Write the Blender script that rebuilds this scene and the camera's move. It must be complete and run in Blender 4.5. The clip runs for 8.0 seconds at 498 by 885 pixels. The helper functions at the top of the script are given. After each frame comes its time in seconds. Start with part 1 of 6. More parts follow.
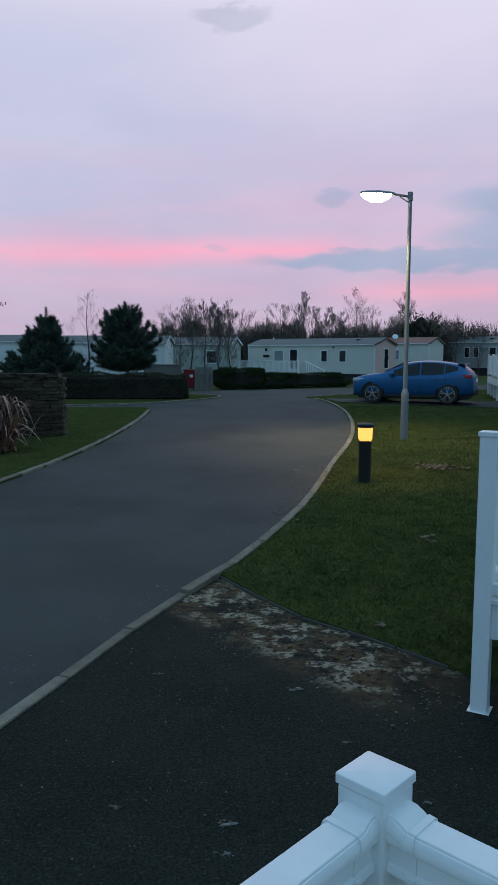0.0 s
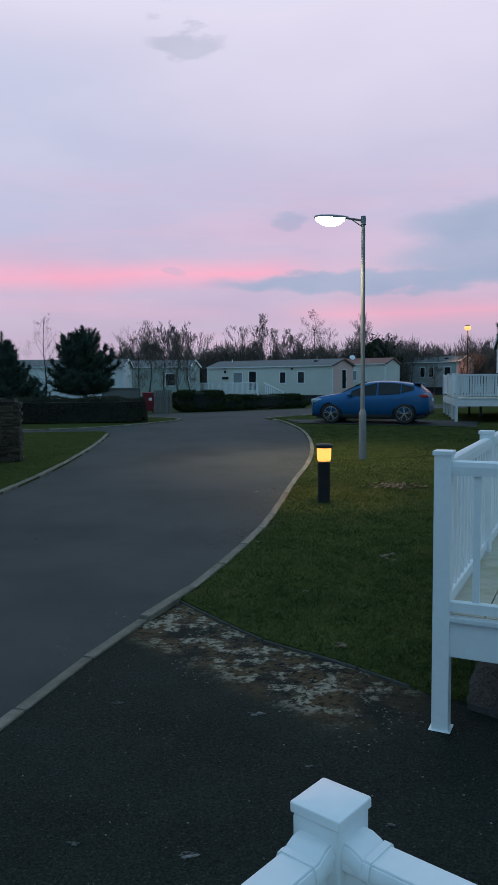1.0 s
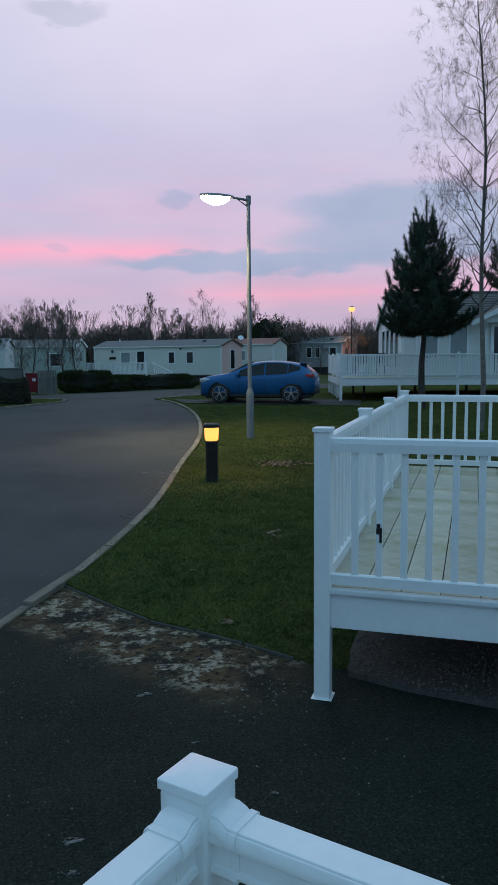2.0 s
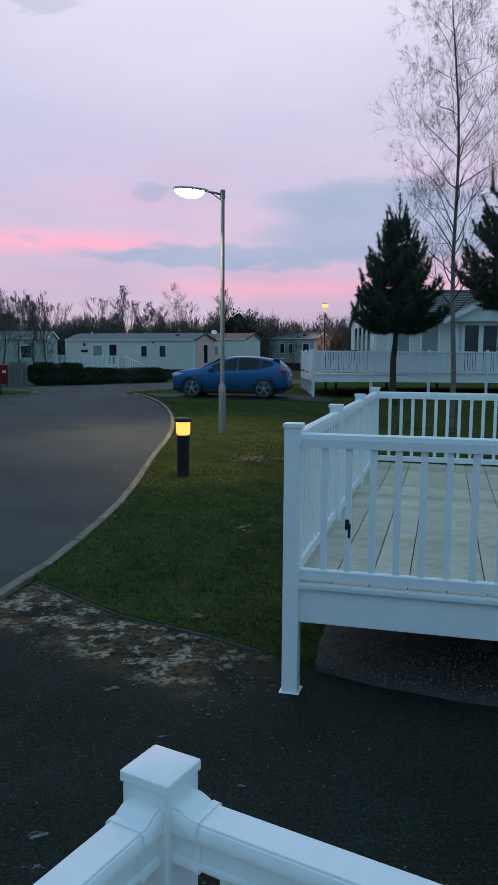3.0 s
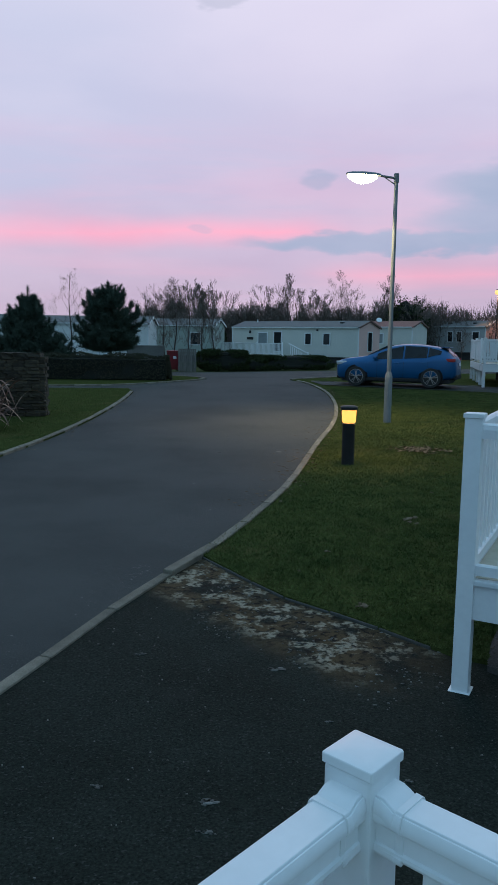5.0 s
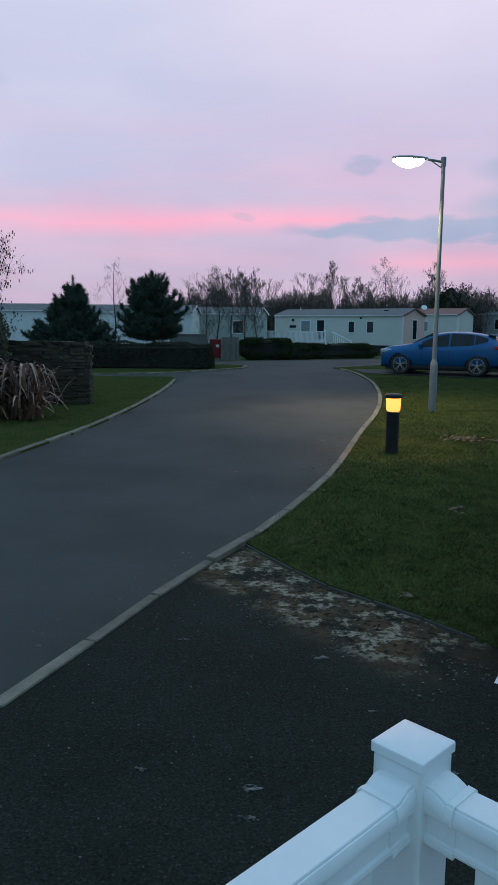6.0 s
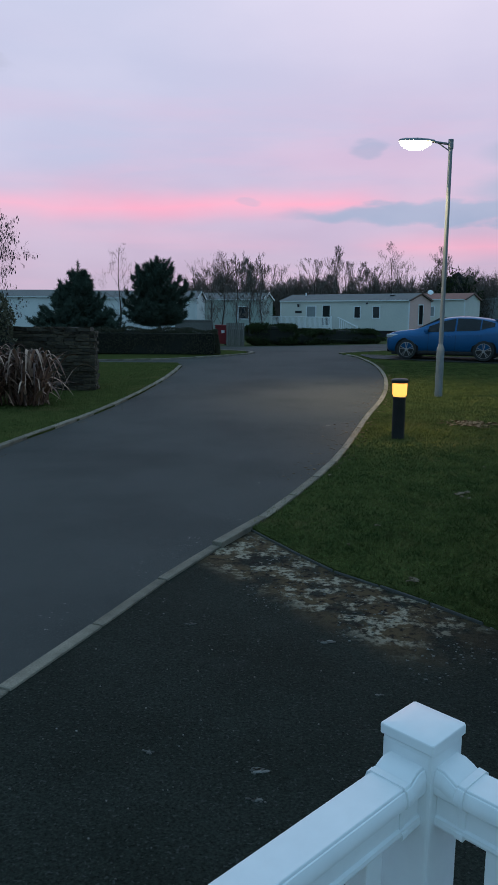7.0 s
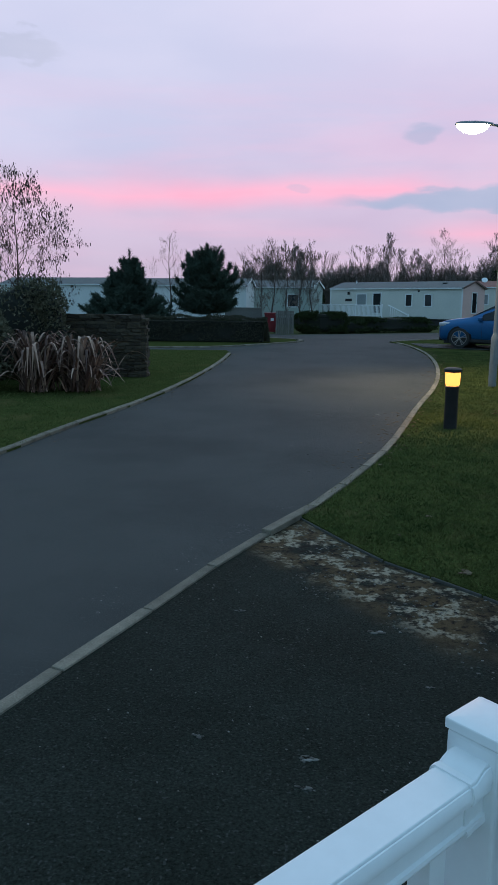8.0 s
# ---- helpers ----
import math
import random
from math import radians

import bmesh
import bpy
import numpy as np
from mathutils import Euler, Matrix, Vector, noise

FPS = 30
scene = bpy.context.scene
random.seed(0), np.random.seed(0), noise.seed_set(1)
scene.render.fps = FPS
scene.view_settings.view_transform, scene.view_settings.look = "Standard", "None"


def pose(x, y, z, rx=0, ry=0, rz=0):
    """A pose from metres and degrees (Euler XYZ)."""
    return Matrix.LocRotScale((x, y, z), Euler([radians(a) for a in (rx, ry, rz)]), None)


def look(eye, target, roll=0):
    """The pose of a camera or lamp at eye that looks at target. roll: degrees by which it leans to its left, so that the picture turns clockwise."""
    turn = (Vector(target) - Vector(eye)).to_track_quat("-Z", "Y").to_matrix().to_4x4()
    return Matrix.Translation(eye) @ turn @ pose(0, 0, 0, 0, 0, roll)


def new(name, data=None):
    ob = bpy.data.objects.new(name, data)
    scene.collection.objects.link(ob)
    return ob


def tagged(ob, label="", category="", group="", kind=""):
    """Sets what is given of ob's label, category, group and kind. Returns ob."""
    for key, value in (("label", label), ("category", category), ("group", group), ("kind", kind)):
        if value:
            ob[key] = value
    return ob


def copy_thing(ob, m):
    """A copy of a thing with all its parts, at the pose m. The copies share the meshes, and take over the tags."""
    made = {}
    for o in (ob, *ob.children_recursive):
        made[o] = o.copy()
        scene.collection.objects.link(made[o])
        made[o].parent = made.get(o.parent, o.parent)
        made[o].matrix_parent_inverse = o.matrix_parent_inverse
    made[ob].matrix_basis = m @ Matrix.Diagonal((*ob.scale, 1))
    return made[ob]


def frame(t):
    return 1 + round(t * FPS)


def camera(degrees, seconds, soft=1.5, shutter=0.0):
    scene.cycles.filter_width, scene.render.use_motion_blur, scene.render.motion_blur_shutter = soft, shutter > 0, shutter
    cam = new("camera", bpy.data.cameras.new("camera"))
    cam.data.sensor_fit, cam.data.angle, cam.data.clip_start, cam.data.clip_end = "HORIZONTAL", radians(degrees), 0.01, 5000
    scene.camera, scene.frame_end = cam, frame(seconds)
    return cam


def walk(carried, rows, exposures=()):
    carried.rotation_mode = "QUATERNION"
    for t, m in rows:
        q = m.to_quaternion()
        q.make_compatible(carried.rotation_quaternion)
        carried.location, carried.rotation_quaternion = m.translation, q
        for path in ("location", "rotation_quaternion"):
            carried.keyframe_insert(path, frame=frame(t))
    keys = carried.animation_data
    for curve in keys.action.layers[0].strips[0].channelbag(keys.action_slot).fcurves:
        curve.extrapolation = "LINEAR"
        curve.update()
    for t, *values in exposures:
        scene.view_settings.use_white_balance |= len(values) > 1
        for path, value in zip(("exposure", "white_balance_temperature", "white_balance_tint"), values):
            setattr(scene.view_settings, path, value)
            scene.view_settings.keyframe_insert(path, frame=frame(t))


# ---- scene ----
cam = camera(37.0, 8.0)
PATH = [
    (0, (0.036, 0.068, 2.061), (0.025, 2.055, 1.838), 0.2),
    (0.5, (0.052, 0.073, 2.067), (0.1, 2.065, 1.896), -0.4),
    (1, (0.058, 0.076, 2.065), (0.153, 2.067, 1.9), -0.5),
    (1.5, (0.082, 0.083, 2.058), (0.31, 2.061, 1.869), -0.5),
    (2, (0.107, 0.085, 2.054), (0.492, 2.035, 1.834), -0.5),
    (3.5, (0.116, 0.071, 2.054), (0.576, 2.003, 1.818), 0.4),
    (4, (0.092, 0.076, 2.054), (0.439, 2.031, 1.81), 0.5),
    (4.5, (0.058, 0.091, 2.047), (0.242, 2.067, 1.794), 0.6),
    (5, (0.028, 0.101, 2.041), (0.063, 2.082, 1.772), 0.8),
    (6.5, (0.017, 0.132, 2.02), (-0.067, 2.105, 1.704), 0.5),
    (7, (0.013, 0.138, 2.014), (-0.079, 2.107, 1.677), 0.4),
    (7.5, (-0.003, 0.149, 2.007), (-0.144, 2.111, 1.645), 0.4),
    (8, (-0.016, 0.152, 2.007), (-0.234, 2.106, 1.638), 0.5),
]
walk(cam, [(t, look(eye, target, roll)) for t, eye, target, roll in PATH],
     exposures=[(0, -0.12), (2, -0.08), (3.5, 0.0), (5, -0.04), (7, -0.04), (8, 0.06)])

# ---- sky and light ----
world = bpy.data.worlds.new("dusk_sky")
scene.world = world
world.use_nodes = True
wn, wl = world.node_tree.nodes, world.node_tree.links
wn.clear()


def wmath(op, a, b=None, clamp=False):
    n = wn.new("ShaderNodeMath")
    n.operation, n.use_clamp = op, clamp
    for i, v in enumerate((a, b)):
        if v is None:
            continue
        if isinstance(v, (int, float)):
            n.inputs[i].default_value = v
        else:
            wl.new(v, n.inputs[i])
    return n.outputs[0]


def wmix(fac, a, b):
    n = wn.new("ShaderNodeMix")
    n.data_type = "RGBA"
    for sock, v in ((n.inputs[0], fac), (n.inputs[6], a), (n.inputs[7], b)):
        if isinstance(v, (int, float)):
            sock.default_value = v
        elif isinstance(v, tuple):
            sock.default_value = (*v, 1)
        else:
            wl.new(v, sock)
    return n.outputs[2]


def wramp(fac, stops, mode="EASE"):
    n = wn.new("ShaderNodeValToRGB")
    n.color_ramp.interpolation = mode
    while len(n.color_ramp.elements) < len(stops):
        n.color_ramp.elements.new(0.5)
    for e, (p, c) in zip(n.color_ramp.elements, stops):
        e.position, e.color = p, (*c, 1) if isinstance(c, tuple) else (c, c, c, 1)
    wl.new(fac, n.inputs[0])
    return n.outputs[0]


coord = wn.new("ShaderNodeTexCoord").outputs["Generated"]
sep = wn.new("ShaderNodeSeparateXYZ")
wl.new(coord, sep.inputs[0])
elev = wmath("ARCSINE", sep.outputs[2])
azim = wmath("ARCTAN2", sep.outputs[0], sep.outputs[1])      # 0 straight ahead, positive to the right
flat = wn.new("ShaderNodeCombineXYZ")
wl.new(azim, flat.inputs[0])
wl.new(elev, flat.inputs[1])


def wnoise(sx, sy, detail, off=0.0, rough=0.5, distort=0.0):
    m = wn.new("ShaderNodeMapping")
    m.inputs["Scale"].default_value = (sx, sy, 1)
    m.inputs["Location"].default_value = (off, off * 0.37, off * 1.3)
    wl.new(flat.outputs[0], m.inputs[0])
    n = wn.new("ShaderNodeTexNoise")
    n.inputs["Scale"].default_value = 1.0
    n.inputs["Detail"].default_value = detail
    n.inputs["Roughness"].default_value = rough
    n.inputs["Distortion"].default_value = distort
    wl.new(m.outputs[0], n.inputs["Vector"])
    return n.outputs["Fac"]


warp = wmath("MULTIPLY", wmath("SUBTRACT", wnoise(3.0, 9.0, 3, 4.1), 0.5), 0.10)
level = wmath("ADD", elev, warp)
# base wash from the horizon to the zenith, over half a radian
base = wramp(wmath("MULTIPLY", level, 1.0, True), [
    (0.00, (0.50, 0.41, 0.54)), (0.06, (0.53, 0.43, 0.58)), (0.13, (0.56, 0.46, 0.63)), (0.20, (0.54, 0.49, 0.68)),
    (0.30, (0.58, 0.555, 0.74)), (0.44, (0.745, 0.71, 0.87)), (0.58, (0.50, 0.70, 0.92)), (1.0, (0.33, 0.60, 0.86))], "LINEAR")


left_side = wramp(wmath("ADD", azim, 0.5), [(0.22, 1.0), (0.62, 0.0)])
upper = wramp(wmath("MULTIPLY", elev, 1.0, True), [(0.14, 0.0), (0.20, 1.0), (0.36, 1.0), (0.46, 0.0)])
base = wmix(wmath("MULTIPLY", wmath("MULTIPLY", left_side, upper), 0.6), base, (0.51, 0.57, 0.76))


def band(centre, half, tilt=0.0, wob=0.05, off=0.0):
    """A soft streak round an elevation, in radians."""
    w = wmath("MULTIPLY", wmath("SUBTRACT", wnoise(5.0, 14.0, 4, off), 0.5), wob)
    e = wmath("ADD", wmath("ADD", elev, w), wmath("MULTIPLY", azim, tilt))
    d = wmath("DIVIDE", wmath("ABSOLUTE", wmath("SUBTRACT", e, centre)), half)
    return wmath("SUBTRACT", 1.0, wmath("SMOOTH_MIN", d, 1.0), True)


def spot(ca, ce, ha, he, off=0.0, wob=0.035):
    """A torn cloud patch round an azimuth and elevation."""
    w1 = wmath("MULTIPLY", wmath("SUBTRACT", wnoise(14.0, 40.0, 4, off), 0.5), wob)
    da = wmath("DIVIDE", wmath("SUBTRACT", azim, ca), ha)
    de = wmath("DIVIDE", wmath("SUBTRACT", wmath("ADD", elev, w1), ce), he)
    r = wmath("ADD", wmath("MULTIPLY", da, da), wmath("MULTIPLY", de, de))
    return wramp(wmath("SUBTRACT", 1.0, r, True), [(0.0, 0.0), (0.75, 1.0)])


# where the afterglow is strongest: ahead, fading to the sides and behind
ahead = wramp(wmath("ABSOLUTE", azim), [(0.0, 1.0), (0.9, 0.25), (1.0, 0.2)])
pink = wramp(wnoise(2.2, 15.0, 4, 7.7, 0.55, 0.4), [(0.42, 0.0), (0.66, 1.0)])
low = wramp(wmath("MULTIPLY", elev, 1.0, True), [(0.0, 0.4), (0.10, 1.0), (0.20, 0.8), (0.30, 0.15), (0.36, 0.0)])
col = wmix(wmath("MULTIPLY", wmath("MULTIPLY", pink, low), wmath("MULTIPLY", ahead, 0.28)), base, (0.92, 0.47, 0.62))
streak = wmath("MULTIPLY", band(0.142, 0.019, -0.03, 0.03, 2.2), wramp(wmath("ADD", azim, 0.5), [(0.1, 0.75), (0.55, 1.0), (0.66, 0.05)]))
col = wmix(wmath("MULTIPLY", streak, 0.9), col, (1.0, 0.40, 0.55))
streak2 = wmath("MULTIPLY", band(0.088, 0.020, 0.0, 0.03, 5.2), wramp(wmath("ADD", azim, 0.5), [(0.55, 0.0), (0.68, 1.0), (1.0, 0.8)]))
col = wmix(wmath("MULTIPLY", streak2, 0.7), col, (0.92, 0.42, 0.56))
grey_blue = (0.33, 0.41, 0.58)
for ca, ce, ha, he, amount, off in ((0.39, 0.195, 0.17, 0.034, 0.95, 1.0), (0.20, 0.128, 0.24, 0.016, 0.9, 3.0), (0.41, 0.152, 0.22, 0.036, 0.9, 9.0),
                                    (0.103, 0.205, 0.030, 0.012, 0.5, 6.0), (-0.05, 0.146, 0.02, 0.008, 0.35, 8.0), (0.60, 0.17, 0.16, 0.05, 0.7, 11.0)):
    col = wmix(wmath("MULTIPLY", spot(ca, ce, ha, he, off), amount), col, grey_blue)
for ca, ce, ha, he, amount, off in ((-0.03, 0.417, 0.060, 0.024, 0.6, 12.0), (-0.40, 0.287, 0.07, 0.018, 0.55, 14.0)):
    col = wmix(wmath("MULTIPLY", spot(ca, ce, ha, he, off, 0.10), amount), col, (0.45, 0.48, 0.62))
mottle = wnoise(4.0, 10.0, 5, 21.0)
col = wmix(wmath("MULTIPLY", wramp(mottle, [(0.35, 0.0), (0.7, 1.0)]), 0.16), col, (0.86, 0.78, 0.92))
# away from the afterglow the sky is a dull blue
behind = wramp(wmath("MULTIPLY", wmath("ABSOLUTE", azim), 0.318), [(0.20, 0.0), (0.42, 1.0)])
col = wmix(wmath("MULTIPLY", behind, 0.92), col, (0.22, 0.44, 0.66))
# the ground's far side, below the horizon
col = wmix(wramp(wmath("ADD", elev, 0.5), [(0.47, 1.0), (0.50, 0.0)]), col, (0.10, 0.10, 0.12))
bg = wn.new("ShaderNodeBackground")
bg.inputs["Strength"].default_value = 1.10
wl.new(col, bg.inputs[0])
wl.new(bg.outputs[0], wn.new("ShaderNodeOutputWorld").inputs[0])

# the last glow of the set sun: wide and weak, low over the trees ahead
sun = new("sun", bpy.data.lights.new("sun", "SUN"))
sun.data.energy, sun.data.angle, sun.data.color = 0.12, radians(30), (1.0, 0.72, 0.75)
sun.matrix_world = look((0, 60, 12), (0, 0, 0))

# ---- materials ----


def material(name, c1, c2=None, scale=3.0, rough=0.6, rvar=0.1, metal=0.0, fine=60.0, fine_amount=0.25, bump=0.15, bump_scale=80.0,
             stain=None, stain_scale=1.2, stain_lo=0.55, vary=0.0, coat=0.0, stretch=(1, 1, 1), emit=None, strength=0.0, spec=0.5, speck=None):
    """A surface with broad and fine variation, optional stains, relief and a change from piece to piece."""
    m = bpy.data.materials.new(name)
    m.use_nodes = True
    nt = m.node_tree
    n, l = nt.nodes, nt.links
    b = n["Principled BSDF"]
    c2 = c2 or tuple(v * 0.8 for v in c1)
    tc = n.new("ShaderNodeTexCoord")
    mp = n.new("ShaderNodeMapping")
    mp.inputs["Scale"].default_value = stretch
    l.new(tc.outputs["Object"], mp.inputs[0])

    def noise_at(s, detail=4.0, rough_=0.55):
        t = n.new("ShaderNodeTexNoise")
        t.inputs["Scale"].default_value, t.inputs["Detail"].default_value, t.inputs["Roughness"].default_value = s, detail, rough_
        l.new(mp.outputs[0], t.inputs["Vector"])
        return t.outputs["Fac"]

    def ramp(fac, a, z):
        r = n.new("ShaderNodeMapRange")
        r.inputs["From Min"].default_value, r.inputs["From Max"].default_value = a, z
        l.new(fac, r.inputs[0])
        return r.outputs[0]

    def mixed(fac, a, z, mode="MIX"):
        x = n.new("ShaderNodeMix")
        x.data_type, x.blend_type = "RGBA", mode
        for s, v in ((x.inputs[0], fac), (x.inputs[6], a), (x.inputs[7], z)):
            if isinstance(v, (int, float)):
                s.default_value = v
            elif isinstance(v, tuple):
                s.default_value = (*v, 1)
            else:
                l.new(v, s)
        return x.outputs[2]

    big = noise_at(scale)
    small = noise_at(fine, 3.0, 0.6)
    colour = mixed(ramp(big, 0.3, 0.7), c1, c2)
    if fine_amount:
        g1 = n.new("ShaderNodeMapRange")
        g1.inputs["From Min"].default_value, g1.inputs["From Max"].default_value = 0.25, 0.75
        g1.inputs["To Min"].default_value, g1.inputs["To Max"].default_value = 1 - fine_amount, 1 + fine_amount
        l.new(small, g1.inputs[0])
        colour = mixed(1.0, colour, g1.outputs[0], "MULTIPLY")
    if stain:
        colour = mixed(ramp(noise_at(stain_scale, 7.0, 0.65), stain_lo, stain_lo + 0.16), colour, stain)
    if speck:
        colour = mixed(ramp(noise_at(speck[0], 1.0, 0.4), speck[1], speck[1] + 0.06), colour, speck[2])
    if vary:
        info = n.new("ShaderNodeObjectInfo")
        v1 = n.new("ShaderNodeMapRange")
        v1.inputs["To Min"].default_value, v1.inputs["To Max"].default_value = 1 - vary, 1 + vary
        l.new(info.outputs["Random"], v1.inputs[0])
        colour = mixed(1.0, colour, v1.outputs[0], "MULTIPLY")
    l.new(colour, b.inputs["Base Color"])
    r1 = n.new("ShaderNodeMapRange")
    r1.inputs["To Min"].default_value, r1.inputs["To Max"].default_value = max(0.02, rough - rvar), min(1.0, rough + rvar)
    l.new(big, r1.inputs[0])
    l.new(r1.outputs[0], b.inputs["Roughness"])
    b.inputs["Metallic"].default_value = metal
    b.inputs["Coat Weight"].default_value = coat
    b.inputs["Specular IOR Level"].default_value = spec
    if bump:
        bp = n.new("ShaderNodeBump")
        bp.inputs["Strength"].default_value, bp.inputs["Distance"].default_value = bump, 0.01
        l.new(noise_at(bump_scale, 4.0, 0.6), bp.inputs["Height"])
        l.new(bp.outputs[0], b.inputs["Normal"])
    if emit:
        b.inputs["Emission Color"].default_value = (*emit, 1)
        b.inputs["Emission Strength"].default_value = strength
    return m


PVC = material("white_pvc", (0.80, 0.81, 0.80), (0.74, 0.76, 0.76), 2.0, 0.35, 0.1, fine=25, fine_amount=0.03, bump=0.02, bump_scale=40, stain=(0.60, 0.62, 0.58), stain_scale=3.0, stain_lo=0.66)
PVC_OLD = material("weathered_white_pvc", (0.72, 0.74, 0.74), (0.62, 0.65, 0.65), 1.5, 0.45, 0.12, fine=30, fine_amount=0.05, bump=0.03, stain=(0.42, 0.46, 0.38), stain_scale=2.2, stain_lo=0.66)
ASPHALT = material("worn_asphalt", (0.038, 0.042, 0.040), (0.082, 0.082, 0.076), 0.45, 0.85, 0.08, fine=170, fine_amount=0.35, bump=0.5, bump_scale=220, stain=(0.060, 0.060, 0.059), stain_scale=0.45, stain_lo=0.54, spec=0.12, speck=(70.0, 0.64, (0.09, 0.09, 0.088)))
TARMAC = material("dark_tarmac", (0.0125, 0.0165, 0.0125), (0.0235, 0.0280, 0.0225), 1.3, 0.85, 0.1, fine=75, fine_amount=0.75, bump=0.7, bump_scale=110, stain=(0.027, 0.030, 0.026), stain_scale=1.6, stain_lo=0.60, spec=0.06, speck=(62.0, 0.645, (0.042, 0.046, 0.041)))
KERB = material("kerb_concrete", (0.25, 0.215, 0.165), (0.145, 0.126, 0.098), 4.0, 0.85, 0.1, fine=90, fine_amount=0.3, bump=0.5, bump_scale=120, stain=(0.09, 0.085, 0.065), stain_scale=3.0, stain_lo=0.56, vary=0.18, spec=0.15)
GRASS = material("short_grass", (0.042, 0.056, 0.017), (0.066, 0.072, 0.024), 2.5, 0.9, 0.05, fine=35, fine_amount=0.5, bump=1.0, bump_scale=60, stain=(0.092, 0.082, 0.032), stain_scale=1.1, stain_lo=0.54, spec=0.0)
BLADES = material("grass_blades", (0.044, 0.070, 0.022), (0.138, 0.158, 0.052), 3.2, 0.7, 0.1, fine=11, fine_amount=0.30, bump=0, stain=(0.160, 0.135, 0.058), stain_scale=2.2, stain_lo=0.59, spec=0.03)
MEADOW = material("far_grass", (0.045, 0.065, 0.022), (0.07, 0.075, 0.03), 0.15, 0.95, 0.04, fine=6, fine_amount=0.4, bump=0.6, bump_scale=8, spec=0.02)
EDGING = material("dark_mossy_edging", (0.07, 0.068, 0.06), (0.04, 0.04, 0.034), 5.0, 0.9, 0.05, fine=60, fine_amount=0.3, bump=0.4)
GALV = material("galvanised_steel", (0.20, 0.225, 0.235), (0.15, 0.17, 0.18), 3.0, 0.55, 0.1, 0.2, fine=20, fine_amount=0.15, bump=0.05, stretch=(1, 1, 0.3))
BLACK = material("black_plastic", (0.018, 0.018, 0.019), (0.028, 0.028, 0.028), 6, 0.5, 0.15, fine=60, fine_amount=0.2, bump=0.05, spec=0.2)
# Deck undersides get the void's shade as colour; the lamp column is simply dark.
DARK = material("deck_void_shade_and_column", (0.03, 0.028, 0.025), (0.05, 0.045, 0.04), 4, 0.9, 0.05)



def add_worn_margin(m, origin, normal, reach):
    """Moss and bare pale grit along one edge of a surface, fading with the distance from it."""
    n, l = m.node_tree.nodes, m.node_tree.links
    b = n["Principled BSDF"]
    old = b.inputs["Base Color"].links[0].from_socket
    tc = n.new("ShaderNodeTexCoord")
    sub_ = n.new("ShaderNodeVectorMath")
    sub_.operation = "SUBTRACT"
    sub_.inputs[1].default_value = (*origin, 0)
    dot = n.new("ShaderNodeVectorMath")
    dot.operation = "DOT_PRODUCT"
    dot.inputs[1].default_value = (*normal, 0)
    l.new(tc.outputs["Object"], sub_.inputs[0])
    l.new(sub_.outputs[0], dot.inputs[0])
    near = n.new("ShaderNodeMapRange")
    near.interpolation_type = "SMOOTHSTEP"
    near.inputs["From Min"].default_value, near.inputs["From Max"].default_value = reach * 0.70, reach * 1.05
    near.inputs["To Min"].default_value, near.inputs["To Max"].default_value = 1.0, 0.0
    l.new(dot.outputs["Value"], near.inputs[0])
    along = n.new("ShaderNodeVectorMath")
    along.operation = "DOT_PRODUCT"
    along.inputs[1].default_value = (-normal[1], normal[0], 0)
    l.new(sub_.outputs[0], along.inputs[0])
    end_ = n.new("ShaderNodeMapRange")
    end_.interpolation_type = "SMOOTHSTEP"
    end_.inputs["From Min"].default_value, end_.inputs["From Max"].default_value = 2.4, 3.2
    end_.inputs["To Min"].default_value, end_.inputs["To Max"].default_value = 1.0, 0.0
    l.new(along.outputs["Value"], end_.inputs[0])
    both = n.new("ShaderNodeMath")
    both.operation = "MULTIPLY"
    l.new(near.outputs[0], both.inputs[0])
    l.new(end_.outputs[0], both.inputs[1])

    def patches(scale, lo, hi, detail):
        t = n.new("ShaderNodeTexNoise")
        t.inputs["Scale"].default_value, t.inputs["Detail"].default_value, t.inputs["Roughness"].default_value = scale, detail, 0.62
        l.new(tc.outputs["Object"], t.inputs["Vector"])
        r = n.new("ShaderNodeMapRange")
        r.inputs["From Min"].default_value, r.inputs["From Max"].default_value = lo, hi
        l.new(t.outputs["Fac"], r.inputs[0])
        k = n.new("ShaderNodeMath")
        k.operation = "MULTIPLY"
        l.new(r.outputs[0], k.inputs[0])
        l.new(both.outputs[0], k.inputs[1])
        return k.outputs[0]

    grit = n.new("ShaderNodeMath")
    grit.operation = "MULTIPLY"
    l.new(patches(4.2, 0.505, 0.56, 8), grit.inputs[0])
    l.new(patches(19.0, 0.42, 0.55, 8), grit.inputs[1])
    for fac, colour in ((patches(3.2, 0.38, 0.54, 6), (0.080, 0.056, 0.030)), (patches(16.0, 0.50, 0.60, 8), (0.014, 0.012, 0.010)), (grit.outputs[0], (0.29, 0.25, 0.185))):
        x = n.new("ShaderNodeMix")
        x.data_type = "RGBA"
        l.new(fac, x.inputs[0])
        l.new(old, x.inputs[6])
        x.inputs[7].default_value = (*colour, 1)
        old = x.outputs[2]
    l.new(old, b.inputs["Base Color"])


add_worn_margin(TARMAC, (-0.32, 7.02), (-0.777, -0.63), 1.0)

# ---- building helpers ----


def thing(name, at=(0, 0, 0), turn=0.0, label="", category="", group="", kind=""):
    e = new(name)
    e.empty_display_size = 0.1
    e.matrix_basis = pose(*at, 0, 0, turn)
    return tagged(e, label, category, group, kind)


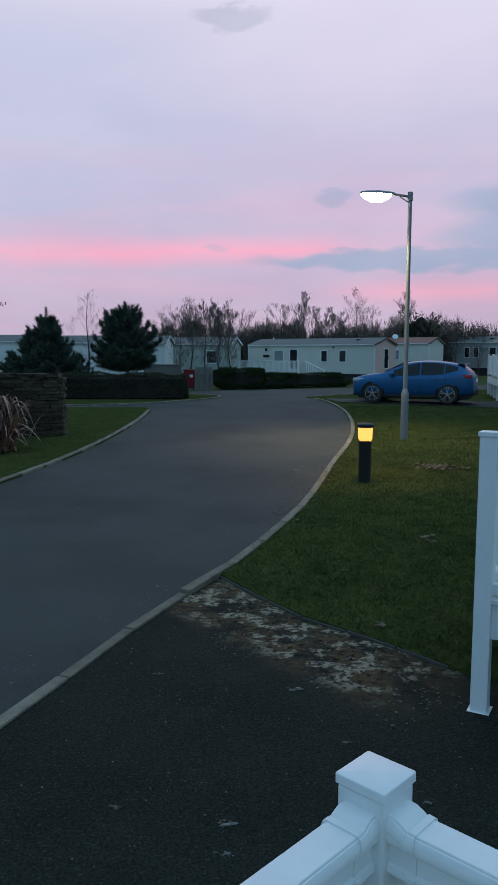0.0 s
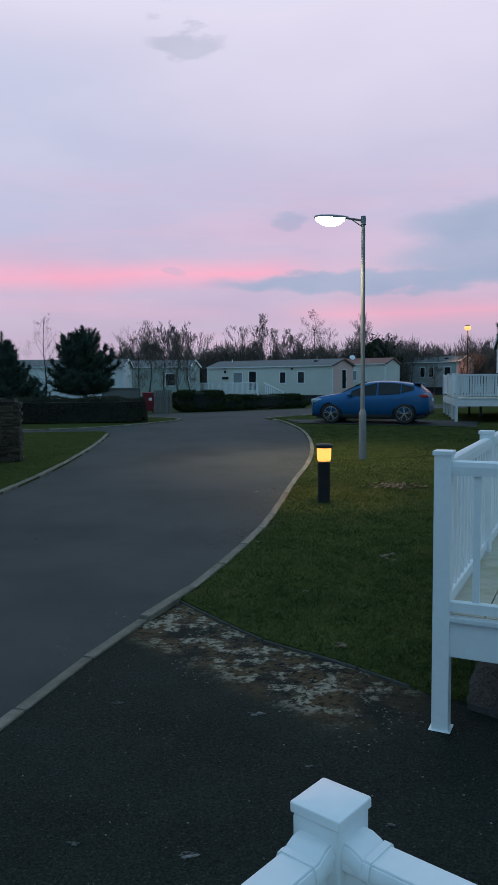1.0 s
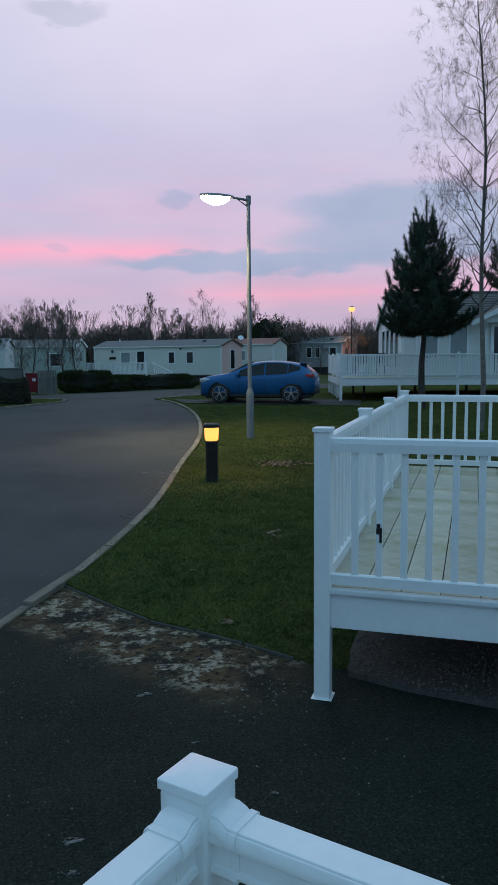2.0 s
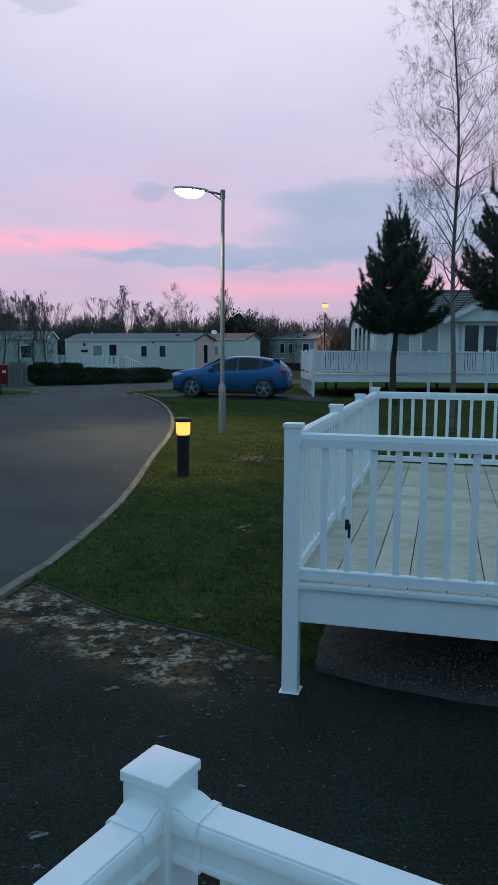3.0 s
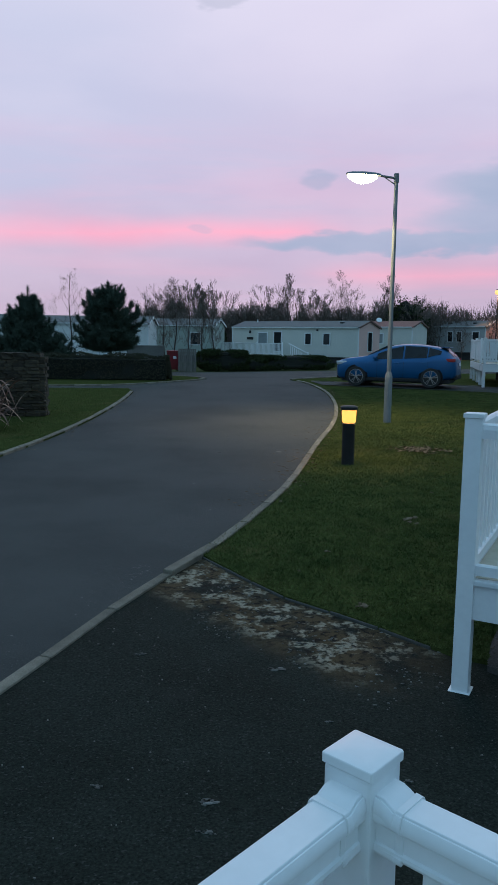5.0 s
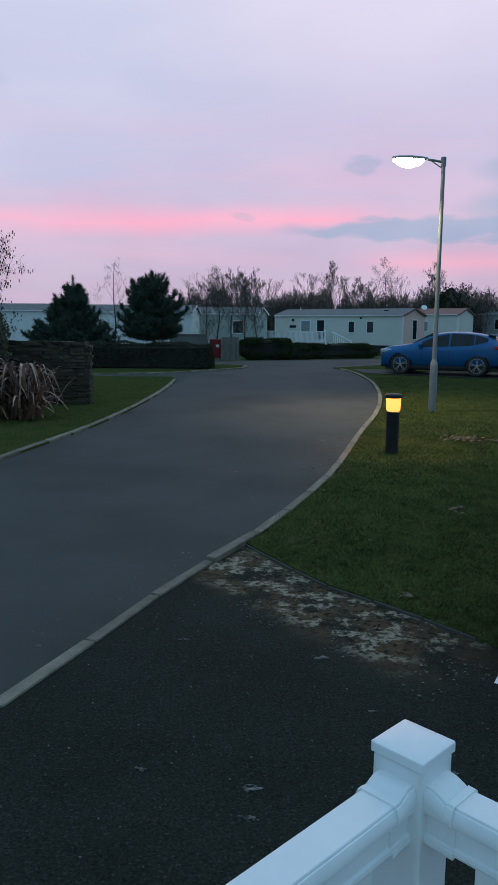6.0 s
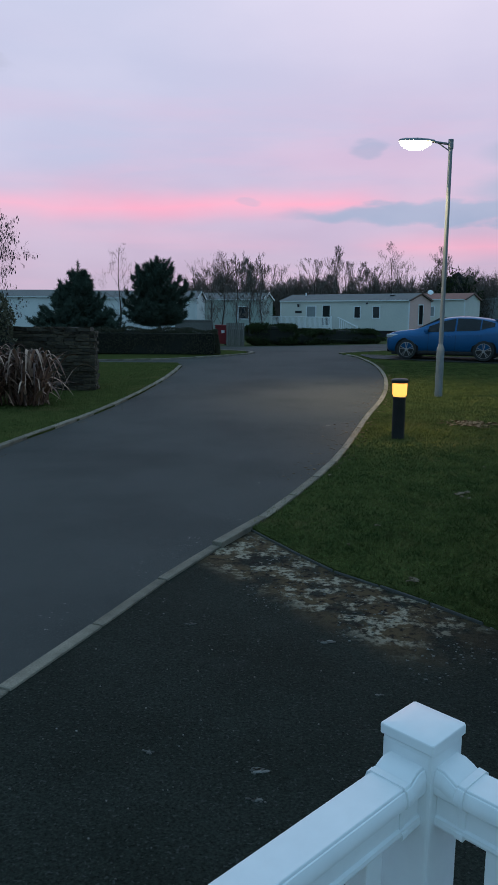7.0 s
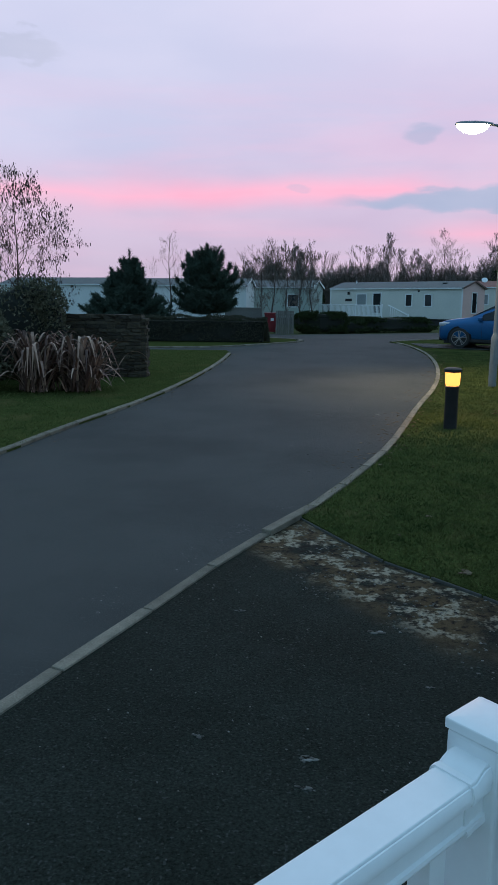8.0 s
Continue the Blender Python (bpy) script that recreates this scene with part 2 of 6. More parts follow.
def part(name, bm, mat, parent=None, label="", smooth=False, m=None):
    me = bpy.data.meshes.new(name)
    bmesh.ops.recalc_face_normals(bm, faces=bm.faces)
    bm.to_mesh(me)
    bm.free()
    if smooth:
        for p in me.polygons:
            p.use_smooth = True
        me.set_sharp_from_angle(angle=radians(26))
    return piece(name, me, mat, parent, label, m)


def piece(name, me, mat=None, parent=None, label="", m=None):
    """An object on a mesh that may be shared."""
    if mat and not me.materials:
        me.materials.append(mat)
    ob = new(name, me)
    ob.parent = parent
    if m is not None:
        ob.matrix_basis = m
    return tagged(ob, label)


def box(sx, sy, sz, at=(0, 0, 0), bevel=0.0, bm=None, turn=None):
    """A block of that size, its base's middle at the place given."""
    bm = bm or bmesh.new()
    m = Matrix.Translation((at[0], at[1], at[2] + sz / 2))
    if turn is not None:
        m = Matrix.Translation(at) @ turn @ Matrix.Translation((0, 0, sz / 2))
    r = bmesh.ops.create_cube(bm, size=1.0, matrix=m @ Matrix.Diagonal((sx, sy, sz, 1)))
    if bevel:
        edges = list({e for v in r["verts"] for e in v.link_edges})
        bmesh.ops.bevel(bm, geom=edges, offset=bevel, segments=2, profile=0.6, affect="EDGES", clamp_overlap=True)
    return bm


def tube(p0, p1, r0, r1=None, n=10, bm=None, caps=True):
    """A round bar from p0 to p1."""
    bm = bm or bmesh.new()
    p0, p1 = Vector(p0), Vector(p1)
    d = p1 - p0
    q = d.to_track_quat("Z", "Y").to_matrix().to_4x4()
    bmesh.ops.create_cone(bm, cap_ends=caps, segments=n, radius1=r0, radius2=r0 if r1 is None else r1, depth=d.length,
                          matrix=Matrix.Translation((p0 + p1) / 2) @ q)
    return bm


def lathe(profile, n=20, bm=None, ring=False):
    """A turned shape from (radius, height) pairs, bottom to top."""
    bm = bm or bmesh.new()
    rings = []
    for r, z in profile:
        rings.append([bm.verts.new((r * math.cos(2 * math.pi * i / n), r * math.sin(2 * math.pi * i / n), z)) for i in range(n)])
    for a, b in zip(rings, rings[1:] + (rings[:1] if ring else [])):
        for i in range(n):
            bm.faces.new((a[i], a[(i + 1) % n], b[(i + 1) % n], b[i]))
    if not ring:
        bm.faces.new(rings[0][::-1])
        bm.faces.new(rings[-1])
    return bm


def extrude(profile, length, axis="x", bm=None, m=None):
    """A bar of a constant section: profile points (a, b) spread along the axis."""
    bm = bm or bmesh.new()
    ends = []
    for s in (0.0, length):
        row = []
        for a, b in profile:
            v = Vector((s, a, b)) if axis == "x" else Vector((a, s, b))
            row.append(bm.verts.new(m @ v if m is not None else v))
        ends.append(row)
    k = len(profile)
    for i in range(k):
        bm.faces.new((ends[0][i], ends[0][(i + 1) % k], ends[1][(i + 1) % k], ends[1][i]))
    bm.faces.new(ends[0][::-1])
    bm.faces.new(ends[1])
    return bm


def rise(y):
    """The ground climbs gently from the parking bay to the junction."""
    u = (y - 6.5) / 23.0
    if u < -0.06:
        return 0.0
    if u < 0.06:
        return 0.5 * (u + 0.06) ** 2 / 0.24
    if u < 0.94:
        return 0.5 * u
    if u < 1.06:
        return 0.5 * (1 - (1.06 - u) ** 2 / 0.24)
    return 0.5


def surface(name, outline, lift, mat, parent=None, skirt=0.0):
    """A flat area with that outline, laid over the ground's rise; skirt: how deep its rim goes down."""
    bm = bmesh.new()
    vs = [bm.verts.new((x, y, 0)) for x, y in outline]
    edges = [bm.edges.new((a, b)) for a, b in zip(vs, vs[1:] + vs[:1])]
    bmesh.ops.triangle_fill(bm, use_beauty=True, use_dissolve=False, edges=edges)
    lo, hi = min(y for x, y in outline), max(y for x, y in outline)
    for y in [4.9, 5.3, 5.7, 6.1, 6.5, 6.9, 7.3, 7.7, 8.1, 12, 16, 20, 24, 27.9, 28.3, 28.8, 29.3, 29.8, 30.3, 31]:
        if lo < y < hi:
            bmesh.ops.bisect_plane(bm, geom=bm.verts[:] + bm.edges[:] + bm.faces[:], plane_co=(0, y, 0), plane_no=(0, 1, 0))
    if skirt:
        rim = [e for e in bm.edges if e.is_boundary]
        r = bmesh.ops.extrude_edge_only(bm, edges=rim)
        low = {v for v in r["geom"] if isinstance(v, bmesh.types.BMVert)}
    else:
        low = set()
    for v in bm.verts:
        v.co.z = rise(v.co.y) + lift - (skirt if v in low else 0)
    for f in bm.faces:
        if f.normal.z < 0 and abs(f.normal.z) > 0.5:
            f.normal_flip()
    return part(name, bm, mat, parent)


def spline(points, step=0.4):
    """A smooth line through the points, with even steps."""
    pts = [Vector((*p, 0)) if len(p) == 2 else Vector(p) for p in points]
    ext = [2 * pts[0] - pts[1]] + pts + [2 * pts[-1] - pts[-2]]
    fine_pts = []
    for a, b, c, d in zip(ext, ext[1:], ext[2:], ext[3:]):
        for i in range(24):
            t = i / 24
            fine_pts.append(0.5 * ((2 * b) + (c - a) * t + (2 * a - 5 * b + 4 * c - d) * t * t + (3 * b - a - 3 * c + d) * t ** 3))
    fine_pts.append(pts[-1])
    out, left = [fine_pts[0]], step
    for a, b in zip(fine_pts, fine_pts[1:]):
        seg = (b - a).length
        while seg >= left:
            a = a + (b - a) * (left / seg)
            seg = (b - a).length
            out.append(a.copy())
            left = step
        left -= seg
    return out


# ---- ground, road and lawns ----
KERB_RIGHT = [(-2.82, 0.42), (-1.95, 2.6), (-1.52, 3.88), (-1.2, 4.8), (-0.9, 5.71), (-0.5, 6.67), (-0.32, 7.02), (0.10, 8.19), (0.73, 10.27),
              (1.52, 13.93), (2.06, 16.23), (2.51, 18.83), (2.83, 21.84), (2.95, 25.0), (2.72, 28.2), (2.2, 30.6)]
KERB_LEFT = [(-5.0, 5.0), (-4.25, 9.0), (-4.03, 10.76), (-3.77, 12.3), (-3.51, 13.9), (-3.31, 16.06), (-3.19, 19.02), (-3.19, 22.02), (-3.33, 24.9)]
right_line = [(p.x, p.y) for p in spline(KERB_RIGHT, 0.915)]
left_line = [(p.x, p.y) for p in spline(KERB_LEFT, 0.915)]

gm = bmesh.new()
rows_y = [-2500, -300, -40, -5, 4.9, 5.3, 5.7, 6.1, 6.5, 6.9, 7.3, 7.7, 8.1, 12, 16, 20, 24, 27.9, 28.3, 28.8, 29.3, 29.8, 30.3, 31, 45, 80, 200, 600, 2500]
cols_x = [-2500, -300, -60, -20, -8, 0, 8, 20, 60, 300, 2500]
grid = [[gm.verts.new((x, y, rise(y) - 0.04)) for x in cols_x] for y in rows_y]
for a, b in zip(grid, grid[1:]):
    for i in range(len(cols_x) - 1):
        gm.faces.new((a[i], a[i + 1], b[i + 1], b[i]))
ground = tagged(part("ground", gm, MEADOW), "wide dull green grassland reaching to the horizon", "ground", kind="structure")

# the road, running up to a junction and on to both sides
junction_far = [(-1.9, 36.9), (1.5, 39.0), (5.5, 41.6), (14.0, 46.5), (22.0, 50.0)]
road_outline = ([(-12, -6)] + left_line[:] + [(-3.6, 25.2), (-22, 24.0), (-22, 24.9), (-6.3, 25.9), (-4.1, 26.7), (-2.4, 28.4), (-1.35, 29.9), (-1.5, 31.5), (-3.9, 33.6), (-3.9, 36.9)]
                + junction_far + [(23.5, 45.0), (9.0, 37.5), (5.0, 34.0), (3.2, 32.0), (2.2, 30.6)] + right_line[::-1][1:] + [(-5, -6)])
road = tagged(surface("road", road_outline, 0.0, ASPHALT), "worn dark grey asphalt road curving to a junction", "road", kind="structure")

# tarmac parking bay before the lawn, and the strip on which the car stands
bay = [p for p in right_line if p[1] < 7.0] + [(-0.32, 7.02), (0.14, 6.28), (0.46, 5.82), (0.93, 5.38), (1.24, 5.02), (1.5, 4.72), (2.2, 4.35), (3.4, 3.7), (9, 1.0), (9, -6), (-5, -6)]
parking = tagged(surface("parking_bay", bay, -0.004, TARMAC), "dark speckled tarmac parking bay beside the road", "parking bay", kind="structure")
car_bay = [(2.9, 29.3), (3.2, 27.5), (9.0, 24.95), (9.9, 27.3), (8.0, 28.2)]

lawn_r = [p for p in right_line if 7.0 <= p[1]] + [(2.2, 30.6), (5.0, 33.8), (9.2, 37.3), (23.5, 44.8), (60, 30), (60, 0), (9.3, 1.2), (3.4, 3.9), (1.5, 4.72), (1.24, 5.02), (0.93, 5.38), (0.46, 5.82), (0.14, 6.28), (-0.32, 7.02)]
lawn_right = tagged(surface("lawn", lawn_r, 0.022, GRASS, skirt=0.12), "short green lawn with worn yellowish patches beside the kerb", "lawn", kind="structure")
lawn_l = [p for p in left_line if p[1] > 7] + [(-3.6, 25.1), (-22, 23.9), (-22, 4), (-5.0, 6.5)]
lawn_left = tagged(surface("lawn", lawn_l, 0.03, GRASS, skirt=0.12), "short green lawn before a stone wall, edged by a kerb", "lawn", kind="structure")
verge_l = [(-22, 25.0), (-6.3, 26.0), (-4.1, 26.8), (-2.5, 28.4), (-1.45, 29.9), (-1.6, 31.4), (-4.0, 33.4), (-22, 33.0)]
verge_left = tagged(surface("verge", verge_l, 0.03, GRASS, skirt=0.12), "narrow grass verge in front of the clipped hedge", "verge", kind="structure")
strip = tagged(surface("car_strip", car_bay, 0.042, ASPHALT), "narrow asphalt parking strip across the lawn", "parking bay", kind="structure")


def kerb_run(name, line, width, lift, label, side=1.0, mat=None, height=0.12):
    """Kerb stones laid end to end along a line, each a piece of its own."""
    run = thing(name, (0, 0, 0), 0, label, "kerb", kind="structure")
    rng = random.Random(len(line))
    for a, b in zip(line, line[1:]):
        a3, b3 = Vector((*a, rise(a[1]))), Vector((*b, rise(b[1])))
        d = b3 - a3
        ang = math.degrees(math.atan2(d.y, d.x))
        tilt = math.degrees(math.atan2(d.z, math.hypot(d.x, d.y)))
        mid = (a3 + b3) / 2
        off = Vector((math.sin(math.radians(ang)), -math.cos(math.radians(ang)), 0)) * (side * width / 2)
        bm = box(d.length - 0.012, width + rng.uniform(-0.004, 0.004), height, (0, 0, -height), 0.012)
        part("kerb_stone", bm, mat or KERB, run,
             m=pose(mid.x + off.x, mid.y + off.y, mid.z + lift + rng.uniform(-0.004, 0.004), 0, -tilt, ang + rng.uniform(-0.3, 0.3)))
    return run


kerb_run("kerb", [p for p in right_line if p[1] < 7.3], 0.09, 0.012, "flush concrete kerb stones between road and tarmac bay")
kerb_run("kerb", [p for p in right_line if p[1] > 6.4], 0.10, 0.045, "pale concrete kerb stones edging the road")
kerb_run("kerb", left_line, 0.115, 0.045, "pale concrete kerb stones edging the grass", -1.0)
kerb_run("kerb", [(p.x, p.y) for p in spline([(-12, 25.45), (-6.3, 25.95), (-4.1, 26.75), (-2.45, 28.4), (-1.4, 29.9), (-1.55, 31.4), (-3.0, 32.6)], 0.915)], 0.12, 0.05, "concrete kerb round the grass verge")
kerb_run("kerb", [(p.x, p.y) for p in spline([(2.95, 29.3), (5.4, 28.75), (8.0, 28.2), (9.9, 27.4)], 0.915)], 0.08, 0.06, "thin pale concrete edging behind the car")
kerb_run("kerb", [(p.x, p.y) for p in spline([(2.2, 30.6), (3.4, 32.3), (5.2, 34.1), (9.1, 37.5), (15, 40.6)], 0.915)], 0.12, 0.05, "concrete kerb along the side road")
kerb_run("lawn_edging", [(p.x, p.y) for p in spline([(-0.30, 6.98), (0.14, 6.28), (0.46, 5.82), (0.93, 5.38), (1.24, 5.02), (1.5, 4.72)], 0.45)], 0.02, 0.016, "thin worn edging between lawn and tarmac", 1.0, EDGING)

# ---- white plastic verandas ----


def baluster_mesh(h, w=0.04, d=0.022):
    bm = box(w, d, h, (0, 0, 0), 0.003)
    me = bpy.data.meshes.new("baluster")
    bm.to_mesh(me)
    bm.free()
    me.materials.append(PVC)
    return me


def post_with_cap(parent, at, height, side, mat=None, foot=True, cap=0.008, rim=0.034):
    mat = mat or PVC
    p = part("post", box(side, side, height - 0.03, (0, 0, 0), 0.006), mat, parent, m=pose(*at))
    k = side / 2 + cap
    bm = bmesh.new()
    loops = []
    for s, z in ((k - 0.003, -rim - 0.002), (k, -rim), (k, -0.0125), (k - 0.001, -0.0105), (k - 0.003, -0.0095), (k * 0.5, -0.0077), (k * 0.05, -0.0062)):
        r = min(0.0028, s * 0.4)
        loops.append([bm.verts.new((x, y, height + z)) for x, y in ((-s + r, -s), (s - r, -s), (s, -s + r), (s, s - r), (s - r, s), (-s + r, s), (-s, s - r), (-s, -s + r))])
    for q0, q1 in zip(loops, loops[1:]):
        for i in range(8):
            bm.faces.new((q0[i], q0[(i + 1) % 8], q1[(i + 1) % 8], q1[i]))
    bm.faces.new(loops[0][::-1])
    bm.faces.new(loops[-1])
    part("cap", bm, mat, p, "flat plastic post cap", True)
    if foot:
        part("foot_plate", box(side + 0.03, side + 0.03, 0.010, (0, 0, 0), 0.004), mat, p)
    return p


BOARD = material("weathered_deck_board", (0.50, 0.47, 0.36), (0.36, 0.35, 0.26), 1.6, 0.6, 0.12, fine=12, fine_amount=0.12, bump=0.15, bump_scale=30, stain=(0.27, 0.25, 0.10), stain_scale=1.3, stain_lo=0.50, vary=0.10, stretch=(1.0, 1.0, 1.0))

# the neighbour's veranda: x runs along its front, y along its side
U = 62.0
deck = thing("veranda_deck", (1.39, 4.30, 0.0), U - 90, "white plastic veranda with railings and green-stained deck boards", "veranda")
DW, DL, DZ, RZ = 3.9, 5.34, 0.69, 1.60
for i in range(4):
    post_with_cap(deck, (0, DL * i / 3, rise(4.3 + 0.88 * DL * i / 3) - 0.01), 1.675 - rise(4.3 + 0.88 * DL * i / 3), 0.098)
for i in (1, 2):
    post_with_cap(deck, (DW * i / 2, DL, 0.1), 1.565, 0.098)
    post_with_cap(deck, (DW * i / 2, 0, -0.01), 1.675, 0.098)
part("fascia", box(DW, 0.03, 0.215, (DW / 2, 0.0, DZ - 0.25), 0.004), PVC, deck, "broad white fascia board under the deck")
part("fascia", box(0.03, DL, 0.215, (0.0, DL / 2, DZ - 0.25), 0.004), PVC, deck)
part("fascia", box(DW, 0.03, 0.215, (DW / 2, DL, DZ - 0.25), 0.004), PVC, deck)
part("nosing", box(DW, 0.06, 0.035, (DW / 2, -0.012, DZ - 0.037), 0.008), PVC_OLD, deck)
part("nosing", box(0.06, DL, 0.035, (-0.012, DL / 2, DZ - 0.037), 0.008), PVC_OLD, deck)
nb = int(DW / 0.225)
bm = box(0.219, DL - 0.02, 0.026, (0, DL / 2, 0), 0.004)
board_me = bpy.data.meshes.new("deck_board")
bm.to_mesh(board_me)
bm.free()
board_me.materials.append(BOARD)
for i in range(nb):
    piece("deck_board", board_me, None, deck, m=pose(0.125 + 0.225 * i, 0, DZ - 0.0255))
# joists and legs coloured as dark as the shaded void they stand in
for i in range(5):
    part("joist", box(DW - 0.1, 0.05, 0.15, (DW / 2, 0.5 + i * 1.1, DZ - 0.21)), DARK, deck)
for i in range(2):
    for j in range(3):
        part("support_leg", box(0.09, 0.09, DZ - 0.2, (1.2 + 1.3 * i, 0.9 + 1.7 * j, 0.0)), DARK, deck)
rail_top = [(-0.03, -0.02), (0.03, -0.02), (0.034, 0.03), (0.03, 0.058), (0.012, 0.066), (-0.012, 0.066), (-0.03, 0.058), (-0.034, 0.03)]
rail_low = [(-0.022, -0.012), (0.022, -0.012), (0.022, 0.045), (0.014, 0.052), (-0.014, 0.052), (-0.022, 0.045)]
bal = baluster_mesh(RZ - 0.066 - (DZ + 0.085))
for y0 in (0.0, DL):
    part("top_rail", extrude(rail_top, DW, "x"), PVC, deck, m=pose(0, y0, RZ - 0.066))
    part("bottom_rail", extrude(rail_low, DW, "x"), PVC, deck, m=pose(0, y0, DZ + 0.035))
    x = 0.19
    while x < DW - 0.1:
        if abs(x - DW / 2) > 0.07:
            piece("baluster", bal, None, deck, m=pose(x, y0, DZ + 0.085))
        x += 0.143
for i in range(3):
    a = DL * i / 3 + 0.049
    part("top_rail", extrude(rail_top, DL / 3 - 0.098, "y"), PVC, deck, m=pose(0, a, RZ - 0.066))
    part("bottom_rail", extrude(rail_low, DL / 3 - 0.098, "y"), PVC, deck, m=pose(0, a, DZ + 0.035))
    for k in range(12):
        piece("baluster", bal, None, deck, m=pose(0, a + 0.08 + k * 0.137, DZ + 0.085, 0, 0, 90))
strap = box(0.048, 0.03, 0.05, (0, 0, 0.0), 0.006)
box(0.02, 0.034, 0.11, (0.012, -0.002, -0.06), 0.004, strap)
box(0.03, 0.036, 0.03, (-0.005, -0.002, 0.05), 0.006, strap)
part("strap", strap, BLACK, deck, "torn black strap tied to a baluster", m=pose(0.333, 0, 1.03) @ Matrix.Diagonal((0.75, 0.95, 0.8, 1)))

# the veranda from which one looks: its far corner
A = -43.0
CX, CY = 0.248, 1.269
own = thing("veranda_railing", (CX, CY, 0.0), A, "white plastic veranda railing with a capped corner post", "railing")
post_with_cap(own, (0, 0, 0), 1.372, 0.093, cap=0.0035, rim=0.027)
half = [(0.029, 0.0), (0.031, 0.005), (0.030, 0.011), (0.025, 0.014), (0.025, 0.046), (0.033, 0.050), (0.037, 0.054), (0.0385, 0.060), (0.038, 0.067), (0.0355, 0.0765),
        (0.034, 0.0795), (0.0318, 0.0800), (0.0310, 0.0786), (0.0302, 0.0825), (0.0290, 0.0835), (0.015, 0.0837)]
crown = [(a, z) for a, z in half] + [(-a, z) for a, z in half[::-1]]


def collar_mesh(length):
    """A moulded bracket that swells from the rail towards the post."""
    bm = bmesh.new()
    loops = []
    for x, k, dz in ((0.0, 1.02, 0.019), (length * 0.35, 1.03, 0.017), (length * 0.58, 1.05, 0.010), (length * 0.74, 1.05, 0.004), (length * 0.78, 1.10, 0.006), (length, 1.10, 0.005)):
        loops.append([bm.verts.new((x, a * k, -0.005 + z * (1.0 + (k - 1) * 0.35) + (dz if z > 0.04 else 0))) for a, z in crown])
    n = len(crown)
    for p, q in zip(loops, loops[1:]):
        for i in range(n):
            bm.faces.new((p[i], p[(i + 1) % n], q[(i + 1) % n], q[i]))
    bm.faces.new(loops[0][::-1])
    bm.faces.new(loops[-1])
    return bm


rail_z = 1.304 - 0.0835
for turn, length in ((0, 3.4), (-90, 4.2)):
    side_m = pose(0, 0, rail_z, 0, 0, turn)
    part("top_rail", extrude(crown, length, "x"), PVC, own, "", True, m=side_m @ pose(0.04, 0, 0))
    part("collar", collar_mesh(0.058), PVC, own, "moulded rail bracket at the post", True, m=side_m @ pose(0.040, 0, 0))
    part("bottom_rail", extrude(rail_low, length, "x"), PVC, own, m=pose(0, 0, 0.45, 0, 0, turn) @ pose(0.04, 0, 0))
own_bal = baluster_mesh(rail_z - 0.5, 0.04, 0.04)
for turn, length in ((0, 3.4), (-90, 4.2)):
    x = 0.15
    while x < length - 0.1:
        piece("baluster", own_bal, None, own, m=pose(0, 0, 0.5, 0, 0, turn) @ pose(x, 0, 0))
        x += 0.115
for turn, length in ((0, 3.4), (-90, 4.2)):
    e = pose(0, 0, 0, 0, 0, turn) @ pose(length + 0.08, 0, 0)
    post_with_cap(own, tuple(e.translation), 1.372, 0.093, cap=0.0035, rim=0.027)
own_deck = thing("veranda_floor", (CX, CY, 0.0), A, "pale plastic veranda floor raised on short legs", "veranda")
for i in range(17):
    part("deck_board", box(3.5, 0.19, 0.026, (1.76, -0.16 - 0.2 * i, 0.324), 0.004), BOARD, own_deck)
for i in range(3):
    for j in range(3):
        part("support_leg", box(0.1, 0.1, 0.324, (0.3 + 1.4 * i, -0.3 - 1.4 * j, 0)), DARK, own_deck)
part("fascia", box(3.5, 0.03, 0.2, (1.76, -0.03, 0.12), 0.004), PVC, own_deck)
part("fascia", box(0.03, 3.5, 0.2, (0.02, -1.76, 0.12), 0.004), PVC, own_deck)

# ---- lamps ----
LAMP_GLASS = material("lit_lamp_glass", (0.9, 0.85, 0.7), fine_amount=0, bump=0, rough=0.3, emit=(1.0, 0.86, 0.52), strength=22.0)
AMBER = material("lit_bollard_glass", (0.9, 0.6, 0.25), fine_amount=0.05, bump=0, rough=0.4, emit=(1.0, 0.41, 0.065), strength=1.75)
ORANGE = material("lit_sodium_glass", (0.9, 0.5, 0.2), fine_amount=0, bump=0, rough=0.4, emit=(1.0, 0.42, 0.14), strength=1.8)


def lamp_light(name, at, energy, colour, radius, parent=None, kind="POINT"):
    d = bpy.data.lights.new(name, kind)
    d.energy, d.color, d.shadow_soft_size = energy, colour, radius
    ob = new(name, d)
    ob.parent = parent
    ob.location = at
    return ob


lx, ly = 3.47, 16.95
lz = rise(ly) + 0.02
lamp = thing("street_lamp", (lx, ly, lz), 8, "lit street lamp on a galvanised steel column in the lawn", "street lamp")
part("column_base", lathe([(0.085, -0.05), (0.085, 1.0), (0.082, 1.06), (0.055, 1.14), (0.052, 1.16)], 20), GALV, lamp, "wider lower section of the column", True)
part("column", lathe([(0.05, 1.15), (0.045, 3.5), (0.042, 5.43), (0.03, 5.455)], 18), GALV, lamp, smooth=True)
part("access_door", box(0.09, 0.012, 0.42, (0, -0.083, 0.45), 0.004), GALV, lamp)
part("bracket", tube((0.0, 0, 5.37), (-0.36, 0, 5.41), 0.027, 0.024, 12), GALV, lamp, smooth=True)
part("column_cap", tube((0, 0, 5.28), (0, 0, 5.47), 0.058, 0.055, 16), GALV, lamp)
